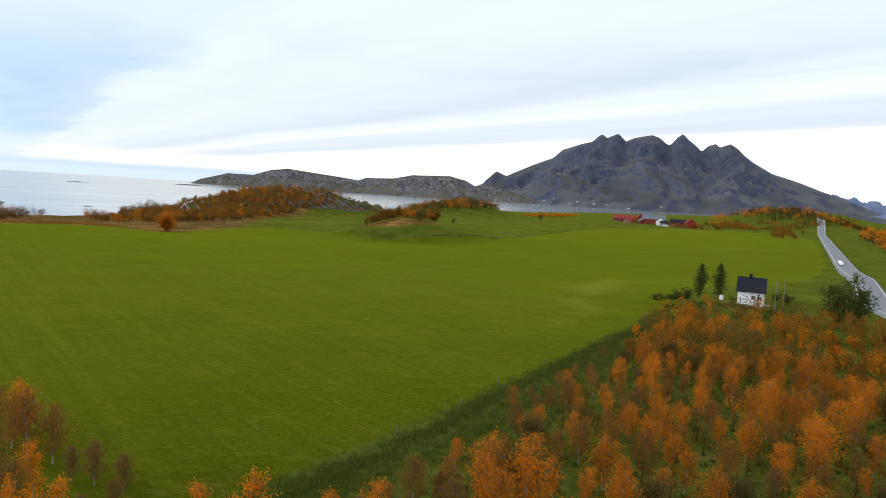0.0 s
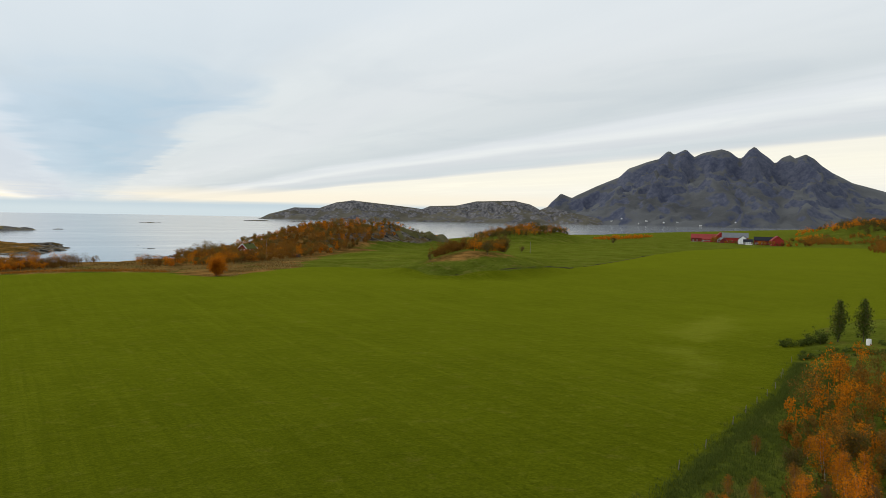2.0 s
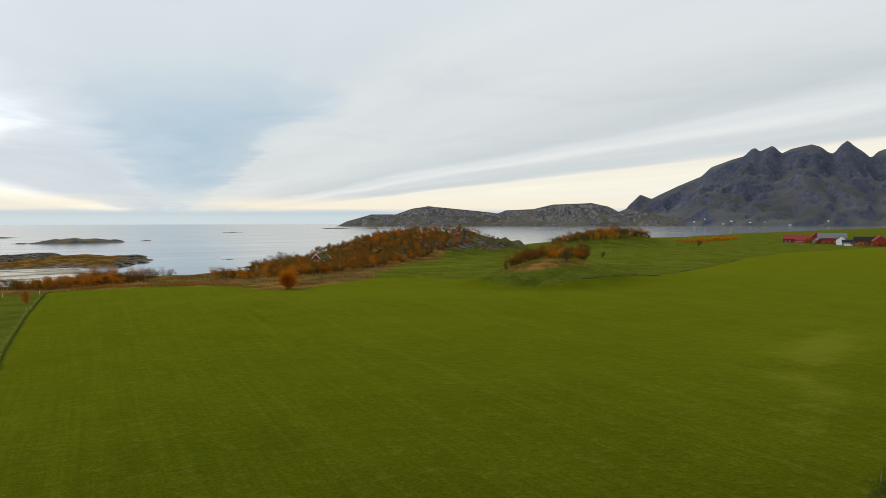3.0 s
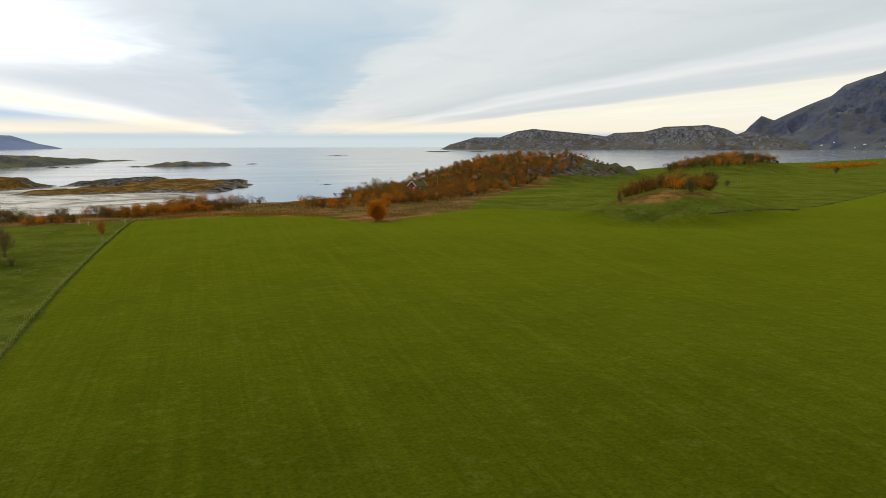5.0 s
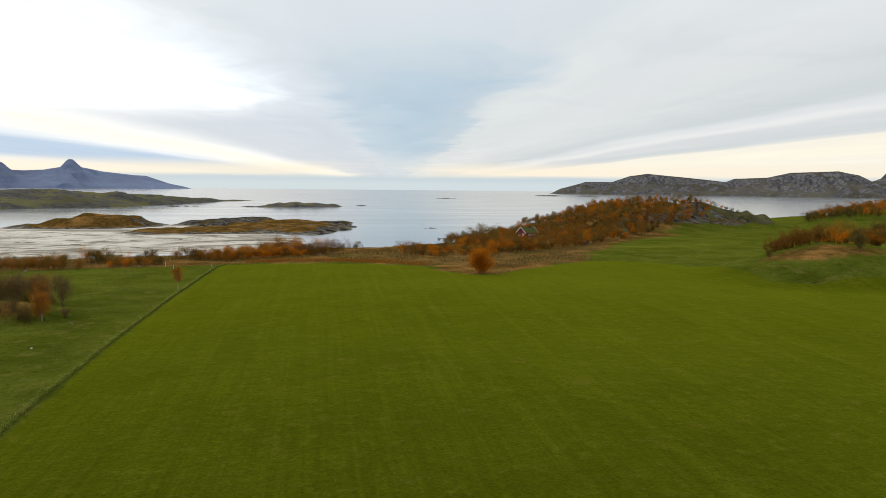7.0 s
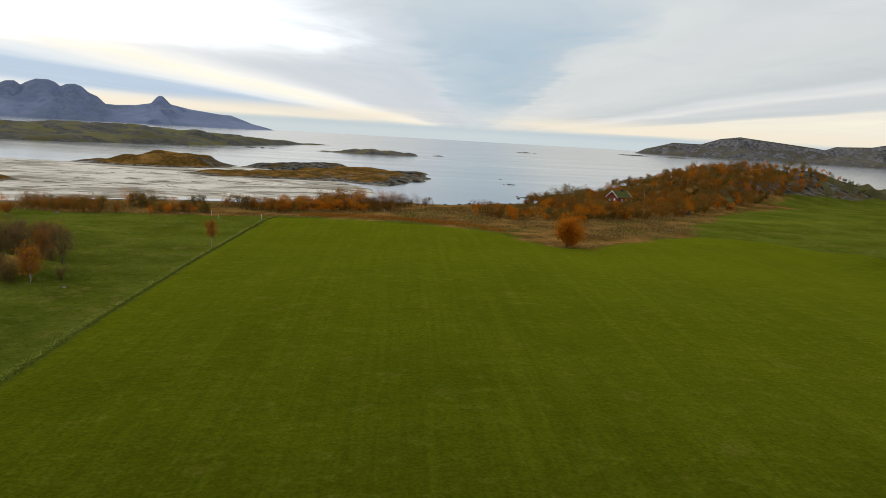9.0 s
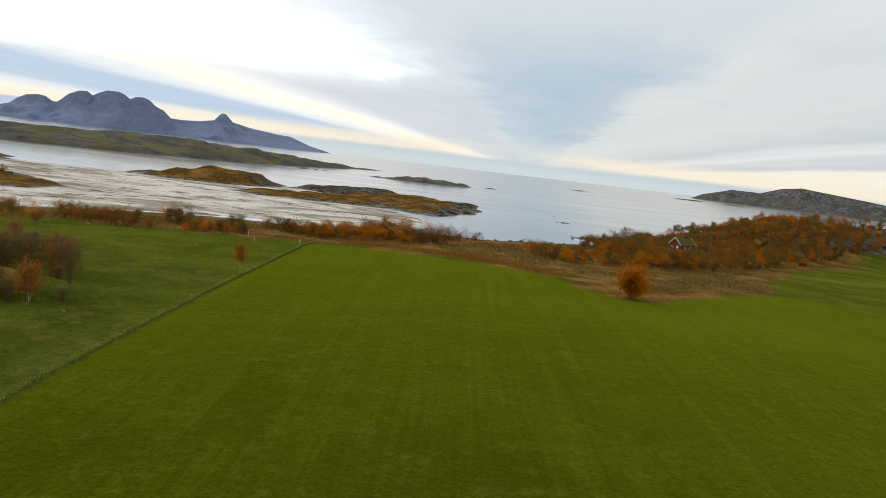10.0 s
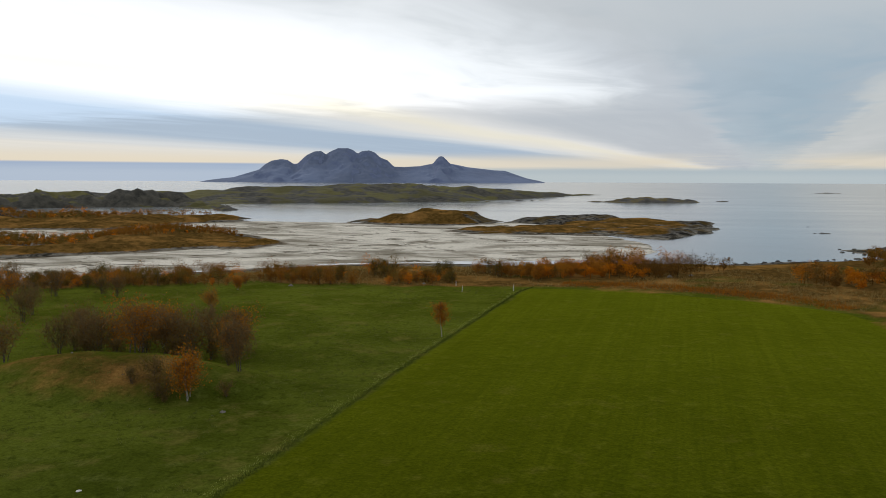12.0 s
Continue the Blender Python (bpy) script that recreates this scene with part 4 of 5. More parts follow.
SLOPE = [(50, 342), (63, 341), (76, 339), (89, 337), (103, 334), (116, 331), (135, 338), (152, 350), (158, 366), (142, 372), (122, 362), (100, 358), (75, 362), (50, 370)]
gaps = lambda x, y: rough_noise(np.array([x]), np.array([y]), 13, 2)[0] > 0.03  # noqa: E731
rng = random.Random(8)
low = [(x, y, rng.choice((0, 0, 1, 2, 2, 3, 3, 4)), rng.uniform(0.5, 1.12) * (0.65 if x > 35 else 1)) for x, y in scatter(BELT, 2.6, 41, gaps) if x > -95][:300]
plant(shrubs, low, "shrubs along the shore", 9)

round_bush = tree("round_bush", "round dense orange bush at the meadow's edge", 51, 6.1, 6.4, ORANGE, 8500, 0.15, DARK_BARK, 0.03, 6, 66, 100, 0.5, "bush", 0.75)
round_bush.matrix_basis = stand(None, 109, 280.5)

lone = tree("lone_birch", "small lone orange birch beside the fence verge", 52, 5.2, 2.5, AMBER, 1500, 0.09, limbs=22, twigs=260, bare=0.34)
lone.matrix_basis = stand(None, 33.0, 270.5)
grove = [
    tree("birch", "small birch with amber crown on the stony knoll", 61, 4.6, 3.6, AMBER, 2800, 0.085, BIRCH_BARK, 0.16, 4, 32, 500, 0.7),
    tree("birch", "bare grey-brown birch on the stony knoll", 62, 5.8, 3.8, DARK_RUST, 420, 0.075, DARK_BARK, 0.16, 4, 36, 1500, 0.7),
    tree("birch", "dark half-bare birch on the stony knoll", 63, 5.2, 4.8, DARK_RUST, 1000, 0.08, DARK_BARK, 0.08, 6, 42, 1300, 0.6),
    tree("birch", "rusty birch of the small grove", 64, 5.2, 4.4, AMBER, 1700, 0.085, DARK_BARK, 0.10, 5, 40, 1000, 0.6),
    tree("shrub", "dark bare bramble at the foot of the knoll", 65, 2.6, 3.2, OLIVE, 700, 0.08, DARK_BARK, 0.05, 5, 20, 600, category="shrub"),
]
KNOLL_FRONT = [(15.2, 230.6, 0, 0.98), (16.2, 239, 1, 0.92), (11.8, 230, 4, 0.8), (10, 232.5, 4, 0.9), (8, 231, 4, 0.65), (-14.5, 236.5, 2, 0.9), (18.6, 232.5, 4, 0.6), (13, 229.4, 4, 0.7)]
KNOLL_BACK = [(-15.5, 251, 2, 0.9), (-10, 246, 1, 0.95), (-7, 247, 3, 1.0), (-4, 249, 0, 1.1), (-1, 246, 2, 1.1), (1.2, 240.5, 3, 1.1), (3, 247, 2, 1.15), (4.6, 252, 1, 0.95)]
KNOLL_REAR = [(9, 250, 1, 0.95), (11, 247, 3, 0.9), (-11, 242, 1, 0.85), (-6, 243, 2, 0.95), (6.5, 245, 2, 1.0), (-2.5, 252, 0, 1.0), (8, 255, 3, 0.9)]
PASTURE_TREES = [(-12, 280, 3, 0.60), (-50, 285, 2, 0.9), (-60, 284, 1, 1.0), (-66, 282, 2, 1.0), (-55, 278, 3, 0.9), (-36, 262, 2, 0.9), (-40, 268, 1, 0.9), (-43, 290, 4, 1.2), (-38, 288, 2, 0.7), (-20, 303, 0, 0.5)]
KNOLL_BRUSH = [(-8, 243.5, 4, 1.0), (-3, 243, 4, 0.9), (0, 249, 2, 0.95), (4.5, 244, 4, 1.0), (7.5, 248, 4, 1.1), (-13, 247, 4, 0.9), (14, 241, 4, 0.7)]
plant(grove, [(x, y, k, s * 1.12) for x, y, k, s in KNOLL_FRONT + KNOLL_BACK + KNOLL_REAR + KNOLL_BRUSH + PASTURE_TREES],
      "trees of the rough pasture", 12)


def blades(name, label, spots, mat, high, per, seed, category="grass"):
    """Tussocks of upright blades in one mesh."""
    rng = np.random.RandomState(seed)
    spots = np.array(spots, float)
    z = height(spots[:, 0], spots[:, 1])
    foot = np.repeat(np.column_stack([spots, z]), per, 0) + rng.normal(size=(len(spots) * per, 3)) * (0.22, 0.22, 0)
    tall = high * (0.5 + rng.rand(len(foot), 1))
    lean, turn = rng.normal(size=(len(foot), 2)) * 0.3 * tall, rng.rand(len(foot), 1) * math.pi
    side = np.concatenate([np.cos(turn), np.sin(turn), 0 * turn], 1) * 0.018 * (1 + rng.rand(len(foot), 1))
    tip = foot + np.concatenate([lean, tall], 1)
    verts = np.stack([foot - side - (0, 0, 0.05), foot + side - (0, 0, 0.05), tip], 1).reshape(-1, 3)
    ob = mesh_object(name, verts.tolist(), np.arange(len(verts)).reshape(-1, 3), mat, None, False)
    return tagged(ob, label, category, kind="stuff")


def along(line, gap, spread, seed):
    """Spots beside a line of places."""
    rng, spots = random.Random(seed), []
    for (ax, ay), (bx, by) in zip(line, line[1:]):
        far = math.hypot(bx - ax, by - ay)
        for k in range(int(far / gap)):
            t = (k + rng.random()) * gap / far
            off = rng.gauss(0, spread)
            spots.append((ax + t * (bx - ax) - off * (by - ay) / far, ay + t * (by - ay) + off * (bx - ax) / far))
    return spots


VERGE = [(24.8, 78), (26.6, 105), (28.6, 150), (30.0, 195), (31.6, 225), (33.2, 255), (35.8, 290), (38.2, 320), (40, 326)]
# green turf darkened in colour to carry the shadow side of the fence line
VERGE_TURF = leaf_material("shaded_verge_turf", [(0.030, 0.044, 0.006), (0.050, 0.068, 0.010), (0.085, 0.10, 0.020)], 0.9)
blades("verge_turf", "overgrown turf on the old fence line, coloured dark for its shade", along(VERGE, 0.12, 0.13, 71), VERGE_TURF, 0.13, 8, 72)
blades("verge_grass", "long pale grass beside the old fence line", along([(x - 0.7, y) for x, y in VERGE], 0.35, 0.28, 73), VERGE_GRASS, 0.13, 7, 74)
blades("rust_grass", "rust-coloured withered grass at the meadow's edge", along([(46, 331), (56, 331), (66, 328.5), (78, 323), (90, 316), (99, 305)], 0.06, 2.2, 79), AMBER, 0.5, 8, 80)
blades("heath_grass", "tan withered grass between meadow and scrub", [p for p in scatter(HEATH, 1.3, 75, lambda x, y: -60 < x < 190 and y < 375 and rough_noise(np.array([x]), np.array([y]), 14, 3)[0] > -0.05)], STRAW, 0.55, 12, 76)
PASTURE = [(-60, 150), (28, 150), (29.4, 195), (31, 225), (32.6, 255), (35.2, 290), (37.5, 318), (14, 319), (-9, 315), (-31, 308), (-60, 294)]
blades("pasture_tussocks", "green tussocks of the rough pasture", scatter(PASTURE, 1.25, 77, lambda x, y: rough_noise(np.array([x]), np.array([y]), 9, 3)[0] > 0.02), TUSSOCK, 0.20, 12, 78)


def thicket(name, label, spots, mat, high, leaves, size, seed, broad=1.45):
    """Far scrub or wood, too many to count: stems and leaf clumps in one mesh."""
    rng = np.random.RandomState(seed)
    form = Form()
    spots = np.array(spots, float)
    z = height(spots[:, 0], spots[:, 1])
    clumps = []
    for (x, y), ground_z in zip(spots, z):
        h = high * rng.uniform(0.55, 1.25) * (1 + 0.7 * float(rough_noise(np.array([x]), np.array([y]), 14, 2)[0]))
        w = h * rng.uniform(0.28, 0.42) * broad
        # each bush is a few rounded clumps of leaves
        ball = rng.normal(size=(leaves + 6, 3))
        ball /= np.linalg.norm(ball, axis=1, keepdims=True)
        p = 0.58 * ball[-6:][rng.randint(0, 6, leaves)] + 0.46 * ball[:leaves] * rng.rand(leaves, 1) ** 0.4
        p[:, 2] = np.maximum(0.52 + 0.50 * p[:, 2], 0.03)
        clumps.append(p * (w, w, h) + (x, y, ground_z) + rng.normal(size=(1, 3)) * (0.2, 0.2, 0))
        form.tube([(x, y, ground_z - 0.2), (x + 0.1, y, ground_z + 0.55 * h)], [0.10, 0.05], 3)
    form.flakes(np.concatenate(clumps), size, rng, 0.5, -0.9)
    return tagged(form.object(name, mat), label, "scrub", "", "stuff")


def mixed(name, place, spots, high, leaves, size, seed, shares=(0.45, 0.20, 0.35), patch=18.0, broad=1.45):
    """Scrub of three colours that grows in drifts: rust, orange and olive."""
    spots = np.array(spots, float)
    rng = np.random.RandomState(seed)
    drift = np.clip(0.5 + 1.1 * rough_noise(spots[:, 0] + seed, spots[:, 1], patch, 2) + rng.normal(size=len(spots)) * 0.16, 0, 0.999)
    cut = np.quantile(drift, np.cumsum(shares)[:2])
    for k, (mat, word) in enumerate(((DARK_RUST, "rust-brown"), (ORANGE, "orange"), (OLIVE, "olive-brown"))):
        some = spots[np.digitize(drift, cut) == k]
        if len(some):
            thicket(name, f"{word} {place}", some, mat, high, leaves, size, seed + k, broad)


HILL = [(128, 352), (148, 343), (168, 360), (190, 382), (221, 414), (259, 456), (289, 480), (316, 500), (318, 540), (262, 532), (218, 505), (190, 468), (160, 440), (138, 415), (122, 385)]
slope = scatter(SLOPE, 2.5, 42, lambda x, y: rough_noise(np.array([x]), np.array([y]), 13, 2)[0] > -0.10)
mixed("slope_scrub", "scrub on the slope above the shore", slope, 4.3, 420, 0.14, 43, (0.55, 0.28, 0.17), 14.0, broad=2.0)
hill = scatter(HILL, 3.7, 81, lambda x, y: not (148 < x < 174 and 384 < y < 409) and rough_noise(np.array([x]), np.array([y]), 20, 2)[0] > -0.30)
mixed("hill_scrub", "birch scrub covering the rocky hill", hill, 5.2, 400, 0.19, 82, (0.50, 0.17, 0.33), 14.0)
outcrop = scatter([(300, 492), (330, 492), (372, 522), (366, 540), (330, 540), (300, 525)], 4.2, 79, lambda x, y: rough_noise(np.array([x]), np.array([y]), 12, 2)[0] > 0.02)
mixed("outcrop_scrub", "low bushes on the bare rock outcrop", outcrop, 2.4, 90, 0.24, 72, (0.3, 0.2, 0.5))
knoll = scatter([(200, 275), (211, 269), (224, 270), (233, 277), (238, 288), (230, 296), (212, 294), (198, 286)], 2.6, 85)
mixed("knoll_scrub", "bushes crowded on the grassy knoll", knoll, 5.6, 420, 0.17, 86, (0.58, 0.14, 0.28), 12)
knoll_trees = [tree("knoll_tree", "dark round olive tree on the grassy knoll", 88, 7.0, 6.2, OLIVE, 2400, 0.20, DARK_BARK, 0.08, 3, 30, 60), tree("birch", "small dark birch on the knoll's slope", 89, 4.8, 4.0, OLIVE, 900, 0.14, DARK_BARK, 0.2, 2, 18, 300)]
plant(knoll_trees, [(231, 276, 0, 0.95), (238, 286, 0, 0.9), (208, 258, 1, 1.0), (188, 268, 1, 0.6), (262, 330, 1, 1.0), (330, 380, 1, 0.8), (520, 480, 1, 1.2)], "trees of the knoll", 13)
ridge = scatter([(396, 518), (432, 508), (480, 522), (535, 550), (550, 575), (500, 590), (430, 556)], 4.2, 90)
mixed("ridge_scrub", "wood on the low ridge by the fjord", ridge, 6.5, 240, 0.27, 91, (0.50, 0.12, 0.38), 26)
thicket("shore_scrub", "low orange scrub along the fjord shore", along([(600, 575), (690, 605), (760, 650)], 1.6, 6, 93), ORANGE, 3.6, 90, 0.30, 94)
far_wood = scatter([(800, 500), (860, 540), (960, 550), (1080, 480), (1090, 400), (1000, 370), (880, 400)], 6.0, 95, lambda x, y: rough_noise(np.array([x]), np.array([y]), 50, 2)[0] > -0.10)
mixed("far_wood", "wood on the hill behind the farm", far_wood, 8.0, 150, 0.42, 96, (0.34, 0.33, 0.33), 50)
bank = scatter([(215, 45), (300, 88), (420, 142), (600, 222), (820, 320), (860, 290), (640, 180), (430, 75), (300, 10)], 5.6, 98)
mixed("roadside_wood", "birch wood on the bank above the road", bank, 8.5, 100, 0.46, 99, (0.35, 0.5, 0.15), 30)
thicket("belt_scrub", "rust-brown scrub at the corner of the meadow", along([(36, 340), (50, 352), (66, 360)], 0.9, 4.5, 111), RUST, 4.6, 600, 0.13, 112)
belt = scatter(BELT, 3.0, 113, lambda x, y: x > -95 and rough_noise(np.array([x]), np.array([y]), 13, 2)[0] > (0.05 if x > -40 else -0.1))
mixed("belt_scrub", "low scrub along the shore", belt, 3.9, 480, 0.12, 114, (0.55, 0.15, 0.30), 9, 1.7)
mixed("birch_crowd", "birches crowded on the far side of the wood", scatter([(98, 70), (118, 79), (136, 86), (148, 88), (156, 78), (160, 66), (160, 40), (150, 14), (128, 8), (112, 24), (104, 50)], 2.7, 23), 4.3, 260, 0.15, 24, (0.52, 0.28, 0.20), 9, 1.2)
INNER_WOOD = [(48, 46), (60, 52), (78, 59), (95, 66), (112, 73), (128, 79), (140, 74), (148, 52), (150, 26), (110, 8), (64, 14), (50, 27)]
mixed("wood_brush", "twiggy brush between the birches", scatter(INNER_WOOD, 2.9, 25), 3.2, 95, 0.115, 26, (0.52, 0.14, 0.34), 9, 1.1)
thicket("undergrowth", "dark green undergrowth of the birch wood", scatter(WOOD_EDGE, 1.5, 122, lambda x, y: x < 135 and inside(np.array([x]), np.array([y]), WOOD_EDGE)[0] > 3.5), GREEN, 0.40, 50, 0.085, 123, 5.5)
spit_scrub = scatter([(-230, 405), (-200, 440), (-180, 428), (-184, 470), (-165, 488), (-125, 480), (-108, 466), (-128, 448), (-150, 430), (-150, 405), (-190, 392)], 2.4, 101)
mixed("spit_scrub", "low scrub on the sandy spit", spit_scrub, 2.9, 130, 0.17, 102, (0.74, 0.06, 0.20), broad=1.6)
point_scrub = scatter([(-440, 500), (-330, 505), (-298, 535), (-250, 575), (-215, 590), (-205, 606), (-250, 600), (-300, 600), (-340, 592), (-440, 590)], 4.2, 105)
mixed("point_scrub", "dense scrub on the brown point by the inlet", point_scrub, 3.6, 110, 0.24, 106, (0.78, 0.06, 0.16), broad=2.2)
thicket("far_hedge", "orange roadside bushes beyond the meadow", along([(600, 290), (720, 350), (800, 395)], 5, 5, 103), RUST, 5.0, 160, 0.36, 104)


# ---- stones ----
def boulder(name, label, seed, size, mat, squash=0.6):
    bm = bmesh.new()
    bmesh.ops.create_icosphere(bm, subdivisions=3, radius=1)
    for v in bm.verts:
        n = noise.fractal(v.co * 1.3 + Vector((seed, 0, 0)), 1.0, 2.0, 4) * 0.35
        v.co = v.co * (1 + n)
        v.co = Vector((v.co.x * size, v.co.y * size * 0.8, max(-0.35, v.co.z) * size * squash))
    me = bpy.data.meshes.new(name)
    bm.to_mesh(me)
    bm.free()
    me.materials.append(mat)
    return tagged(new(name, me), label, "stone")


stones = [boulder("boulder", "grey lichen-covered boulder on the knoll", 1.0, 0.8, STONE), boulder("boulder", "pale stone lying in the grass", 2.3, 0.6, PALE_STONE, 0.4)]
KNOLL_STONES = [(20.5, 228.5, 0, 0.4), (20, 227.4, 0, 0.35), (12.6, 227.6, 0, 0.4), (6, 232, 0, 0.4), (11, 228, 0, 0.4), (-4, 236, 0, 0.5), (20, 208.5, 1, 0.42), (15, 222, 0, 0.3), (186, 264, 1, 0.5), (185, 262, 0, 0.6), (183.5, 263, 0, 0.5)]
SHORE_STONES = [(187, 261.5, 1, 0.35), (188, 265, 0, 0.5), (70, 345, 0, 2.5), (75, 348, 0, 2.0), (118, 352, 0, 2.2), (-12, 312, 0, 2.0), (15, 325, 0, 1.8), (150, 440, 0, 3), (120, 425, 0, 3), (100, 412, 0, 2.5), (132, 440, 0, 2.5)]
plant(stones, KNOLL_STONES + SHORE_STONES, "stones in the grass", 14)
skirt = [boulder("shore_boulder", "wet dark boulder on the shore", 5.0, 1.2, SKERRY)]
plant(skirt, [(x, y, 0, 0.6 + 0.8 * ((i * 37) % 10) / 10) for i, (x, y) in enumerate(along([(95, 411), (112, 429), (131, 438), (147, 455), (142, 478), (165, 493), (190, 510)], 3.0, 2.5, 15))], "boulders on the shore", 16)


# ---- built things ----
def part(name, bm, mat, parent, label=""):
    """Links a bmesh as one mesh object under a thing or a part."""
    me = bpy.data.meshes.new(name)
    bm.to_mesh(me)
    bm.free()
    me.materials.append(mat)
    ob = new(name, me)
    ob.parent = parent
    if label:
        ob["label"] = label
    return ob


def block(x0, x1, y0, y1, z0, z1, bevel=0.0, bm=None):
    bm = bm or bmesh.new()
    made = bmesh.ops.create_cube(bm, size=1, matrix=Matrix.Translation(((x0 + x1) / 2, (y0 + y1) / 2, (z0 + z1) / 2)) @ Matrix.Diagonal((x1 - x0, y1 - y0, z1 - z0, 1)))
    if bevel:
        bmesh.ops.bevel(bm, geom=list({e for v in made["verts"] for e in v.link_edges}), offset=bevel, segments=2, affect="EDGES")
    return bm


def prism(outline, y0, y1):
    """An upright outline in x and z, drawn out from y0 to y1."""
    bm = bmesh.new()
    front = [bm.verts.new((x, y0, z)) for x, z in outline]
    back = [bm.verts.new((x, y1, z)) for x, z in outline]
    bm.faces.new(front), bm.faces.new(back[::-1])
    for k in range(len(outline)):
        j = (k + 1) % len(outline)
        bm.faces.new((front[j], front[k], back[k], back[j]))
    bmesh.ops.recalc_face_normals(bm, faces=bm.faces[:])
    return bm


def building(name, label, wide, deep, wall, rise, wall_mat, roof_mat, windows=(), door=None, chimney=None, trim=None, plinth=0.3, category="house", over=0.35):
    """A gabled building with its ridge along y. Windows and doors: side (one of -x, +x, -y, +y), place along it, sill, width, height."""
    thing = tagged(new(name), label, category)
    w, d = wide / 2, deep / 2
    part("plinth", block(-w - 0.05, w + 0.05, -d - 0.05, d + 0.05, -1.2, plinth), CONCRETE, thing, "grey concrete base")
    part("wall", prism([(-w, plinth), (w, plinth), (w, wall), (0, wall + rise), (-w, wall)], -d, d), wall_mat, thing)
    slope = rise / w
    for s in (-1, 1):
        part("roof", prism([(0, wall + rise + 0.02), (s * (w + over), wall - over * slope + 0.02), (s * (w + over), wall - over * slope + 0.20), (0, wall + rise + 0.22)], -d - over, d + over), roof_mat, thing)
        if trim:
            for y in (-d - over - 0.06, d + over):
                part("bargeboard", prism([(0, wall + rise + 0.26), (s * (w + over + 0.05), wall - over * slope + 0.22), (s * (w + over + 0.05), wall - over * slope - 0.06), (0, wall + rise - 0.02)], y, y + 0.06), trim, thing, "white bargeboard")
    frames = {"-x": (-w, -90), "+x": (w, 90), "-y": (-d, 0), "+y": (d, 180)}
    for side, at, sill, ww, wh in windows:
        off, turn = frames[side]
        m = pose(off, at, sill, 0, 0, turn) if side[1] == "x" else pose(at, off, sill, 0, 0, turn)
        frame_bm = bmesh.new()
        for x0, x1, z0, z1 in ((-ww / 2 - 0.1, -ww / 2, -0.1, wh + 0.1), (ww / 2, ww / 2 + 0.1, -0.1, wh + 0.1), (-ww / 2, ww / 2, -0.1, 0), (-ww / 2, ww / 2, wh, wh + 0.1), (-0.03, 0.03, 0, wh)):
            block(x0, x1, -0.07, 0.04, z0, z1, 0, frame_bm)
        window = part("window", frame_bm, WHITE_PAINT, thing, "white window frame")
        window.matrix_basis = m
        part("pane", block(-ww / 2, ww / 2, -0.03, 0.0, 0, wh), GLASS, window, "dark reflecting pane")
    if door:
        side, at, dw, dh, door_mat = door
        off, turn = frames[side]
        leaf = part("door", block(-dw / 2, dw / 2, -0.06, 0.02, 0, dh, 0.01), door_mat, thing, "painted plank door")
        leaf.matrix_basis = pose(off, at, plinth, 0, 0, turn) if side[1] == "x" else pose(at, off, plinth, 0, 0, turn)
    if chimney:
        cx, cy, high = chimney
        stack = part("chimney", block(cx - 0.3, cx + 0.3, cy - 0.3, cy + 0.3, wall + rise - 0.6, wall + rise + high, 0.02), BLACK_ROOF, thing, "dark chimney")
        part("cap", block(cx - 0.38, cx + 0.38, cy - 0.38, cy + 0.38, wall + rise + high, wall + rise + high + 0.1), BLACK_ROOF, stack)
    return thing


def set_down(thing, x, y, turn, sink=0.1):
    thing.matrix_basis = pose(x, y, lay(x, y) - sink, 0, 0, turn)
    return thing


cottage = building("white_house", "white wooden house with a black slate roof beside the wood", 5.0, 5.2, 3.2, 2.5, WHITE_BOARDS, BLACK_ROOF,
                   [("-x", -1.7, 1.4, 0.7, 0.8), ("-x", -0.5, 1.4, 0.7, 0.8), ("-y", 1.2, 1.2, 0.8, 1.0), ("-y", -1.4, 1.2, 0.8, 1.0), ("+x", 0, 1.2, 1.0, 1.0), ("+y", 0, 3.2, 0.7, 0.8)], ("-y", 0, 0.9, 2.0, WOOD), (0.0, 0.3, 0.8), plinth=0.25)
set_down(cottage, 166.2, 87.4, 27)
part("porch", block(-1.0, 1.0, -3.9, -2.65, -0.6, 0.25, 0.03), CONCRETE, cottage, "concrete steps")

cabin = building("red_cabin", "red wooden cabin with mossy sod roof and white bargeboards", 5.2, 7.4, 2.5, 2.2, DARK_RED_BOARDS, SOD,
                 [("-y", -1.2, 1.0, 0.8, 0.8), ("+x", -1.2, 1.0, 0.8, 0.8), ("+x", 1.3, 1.0, 0.8, 0.8)], ("-y", 1.2, 0.8, 1.7, WHITE_PAINT), (0.2, 1.2, 0.5), WHITE_PAINT, over=0.35, category="cabin")
set_down(cabin, 162.5, 398.7, -62)

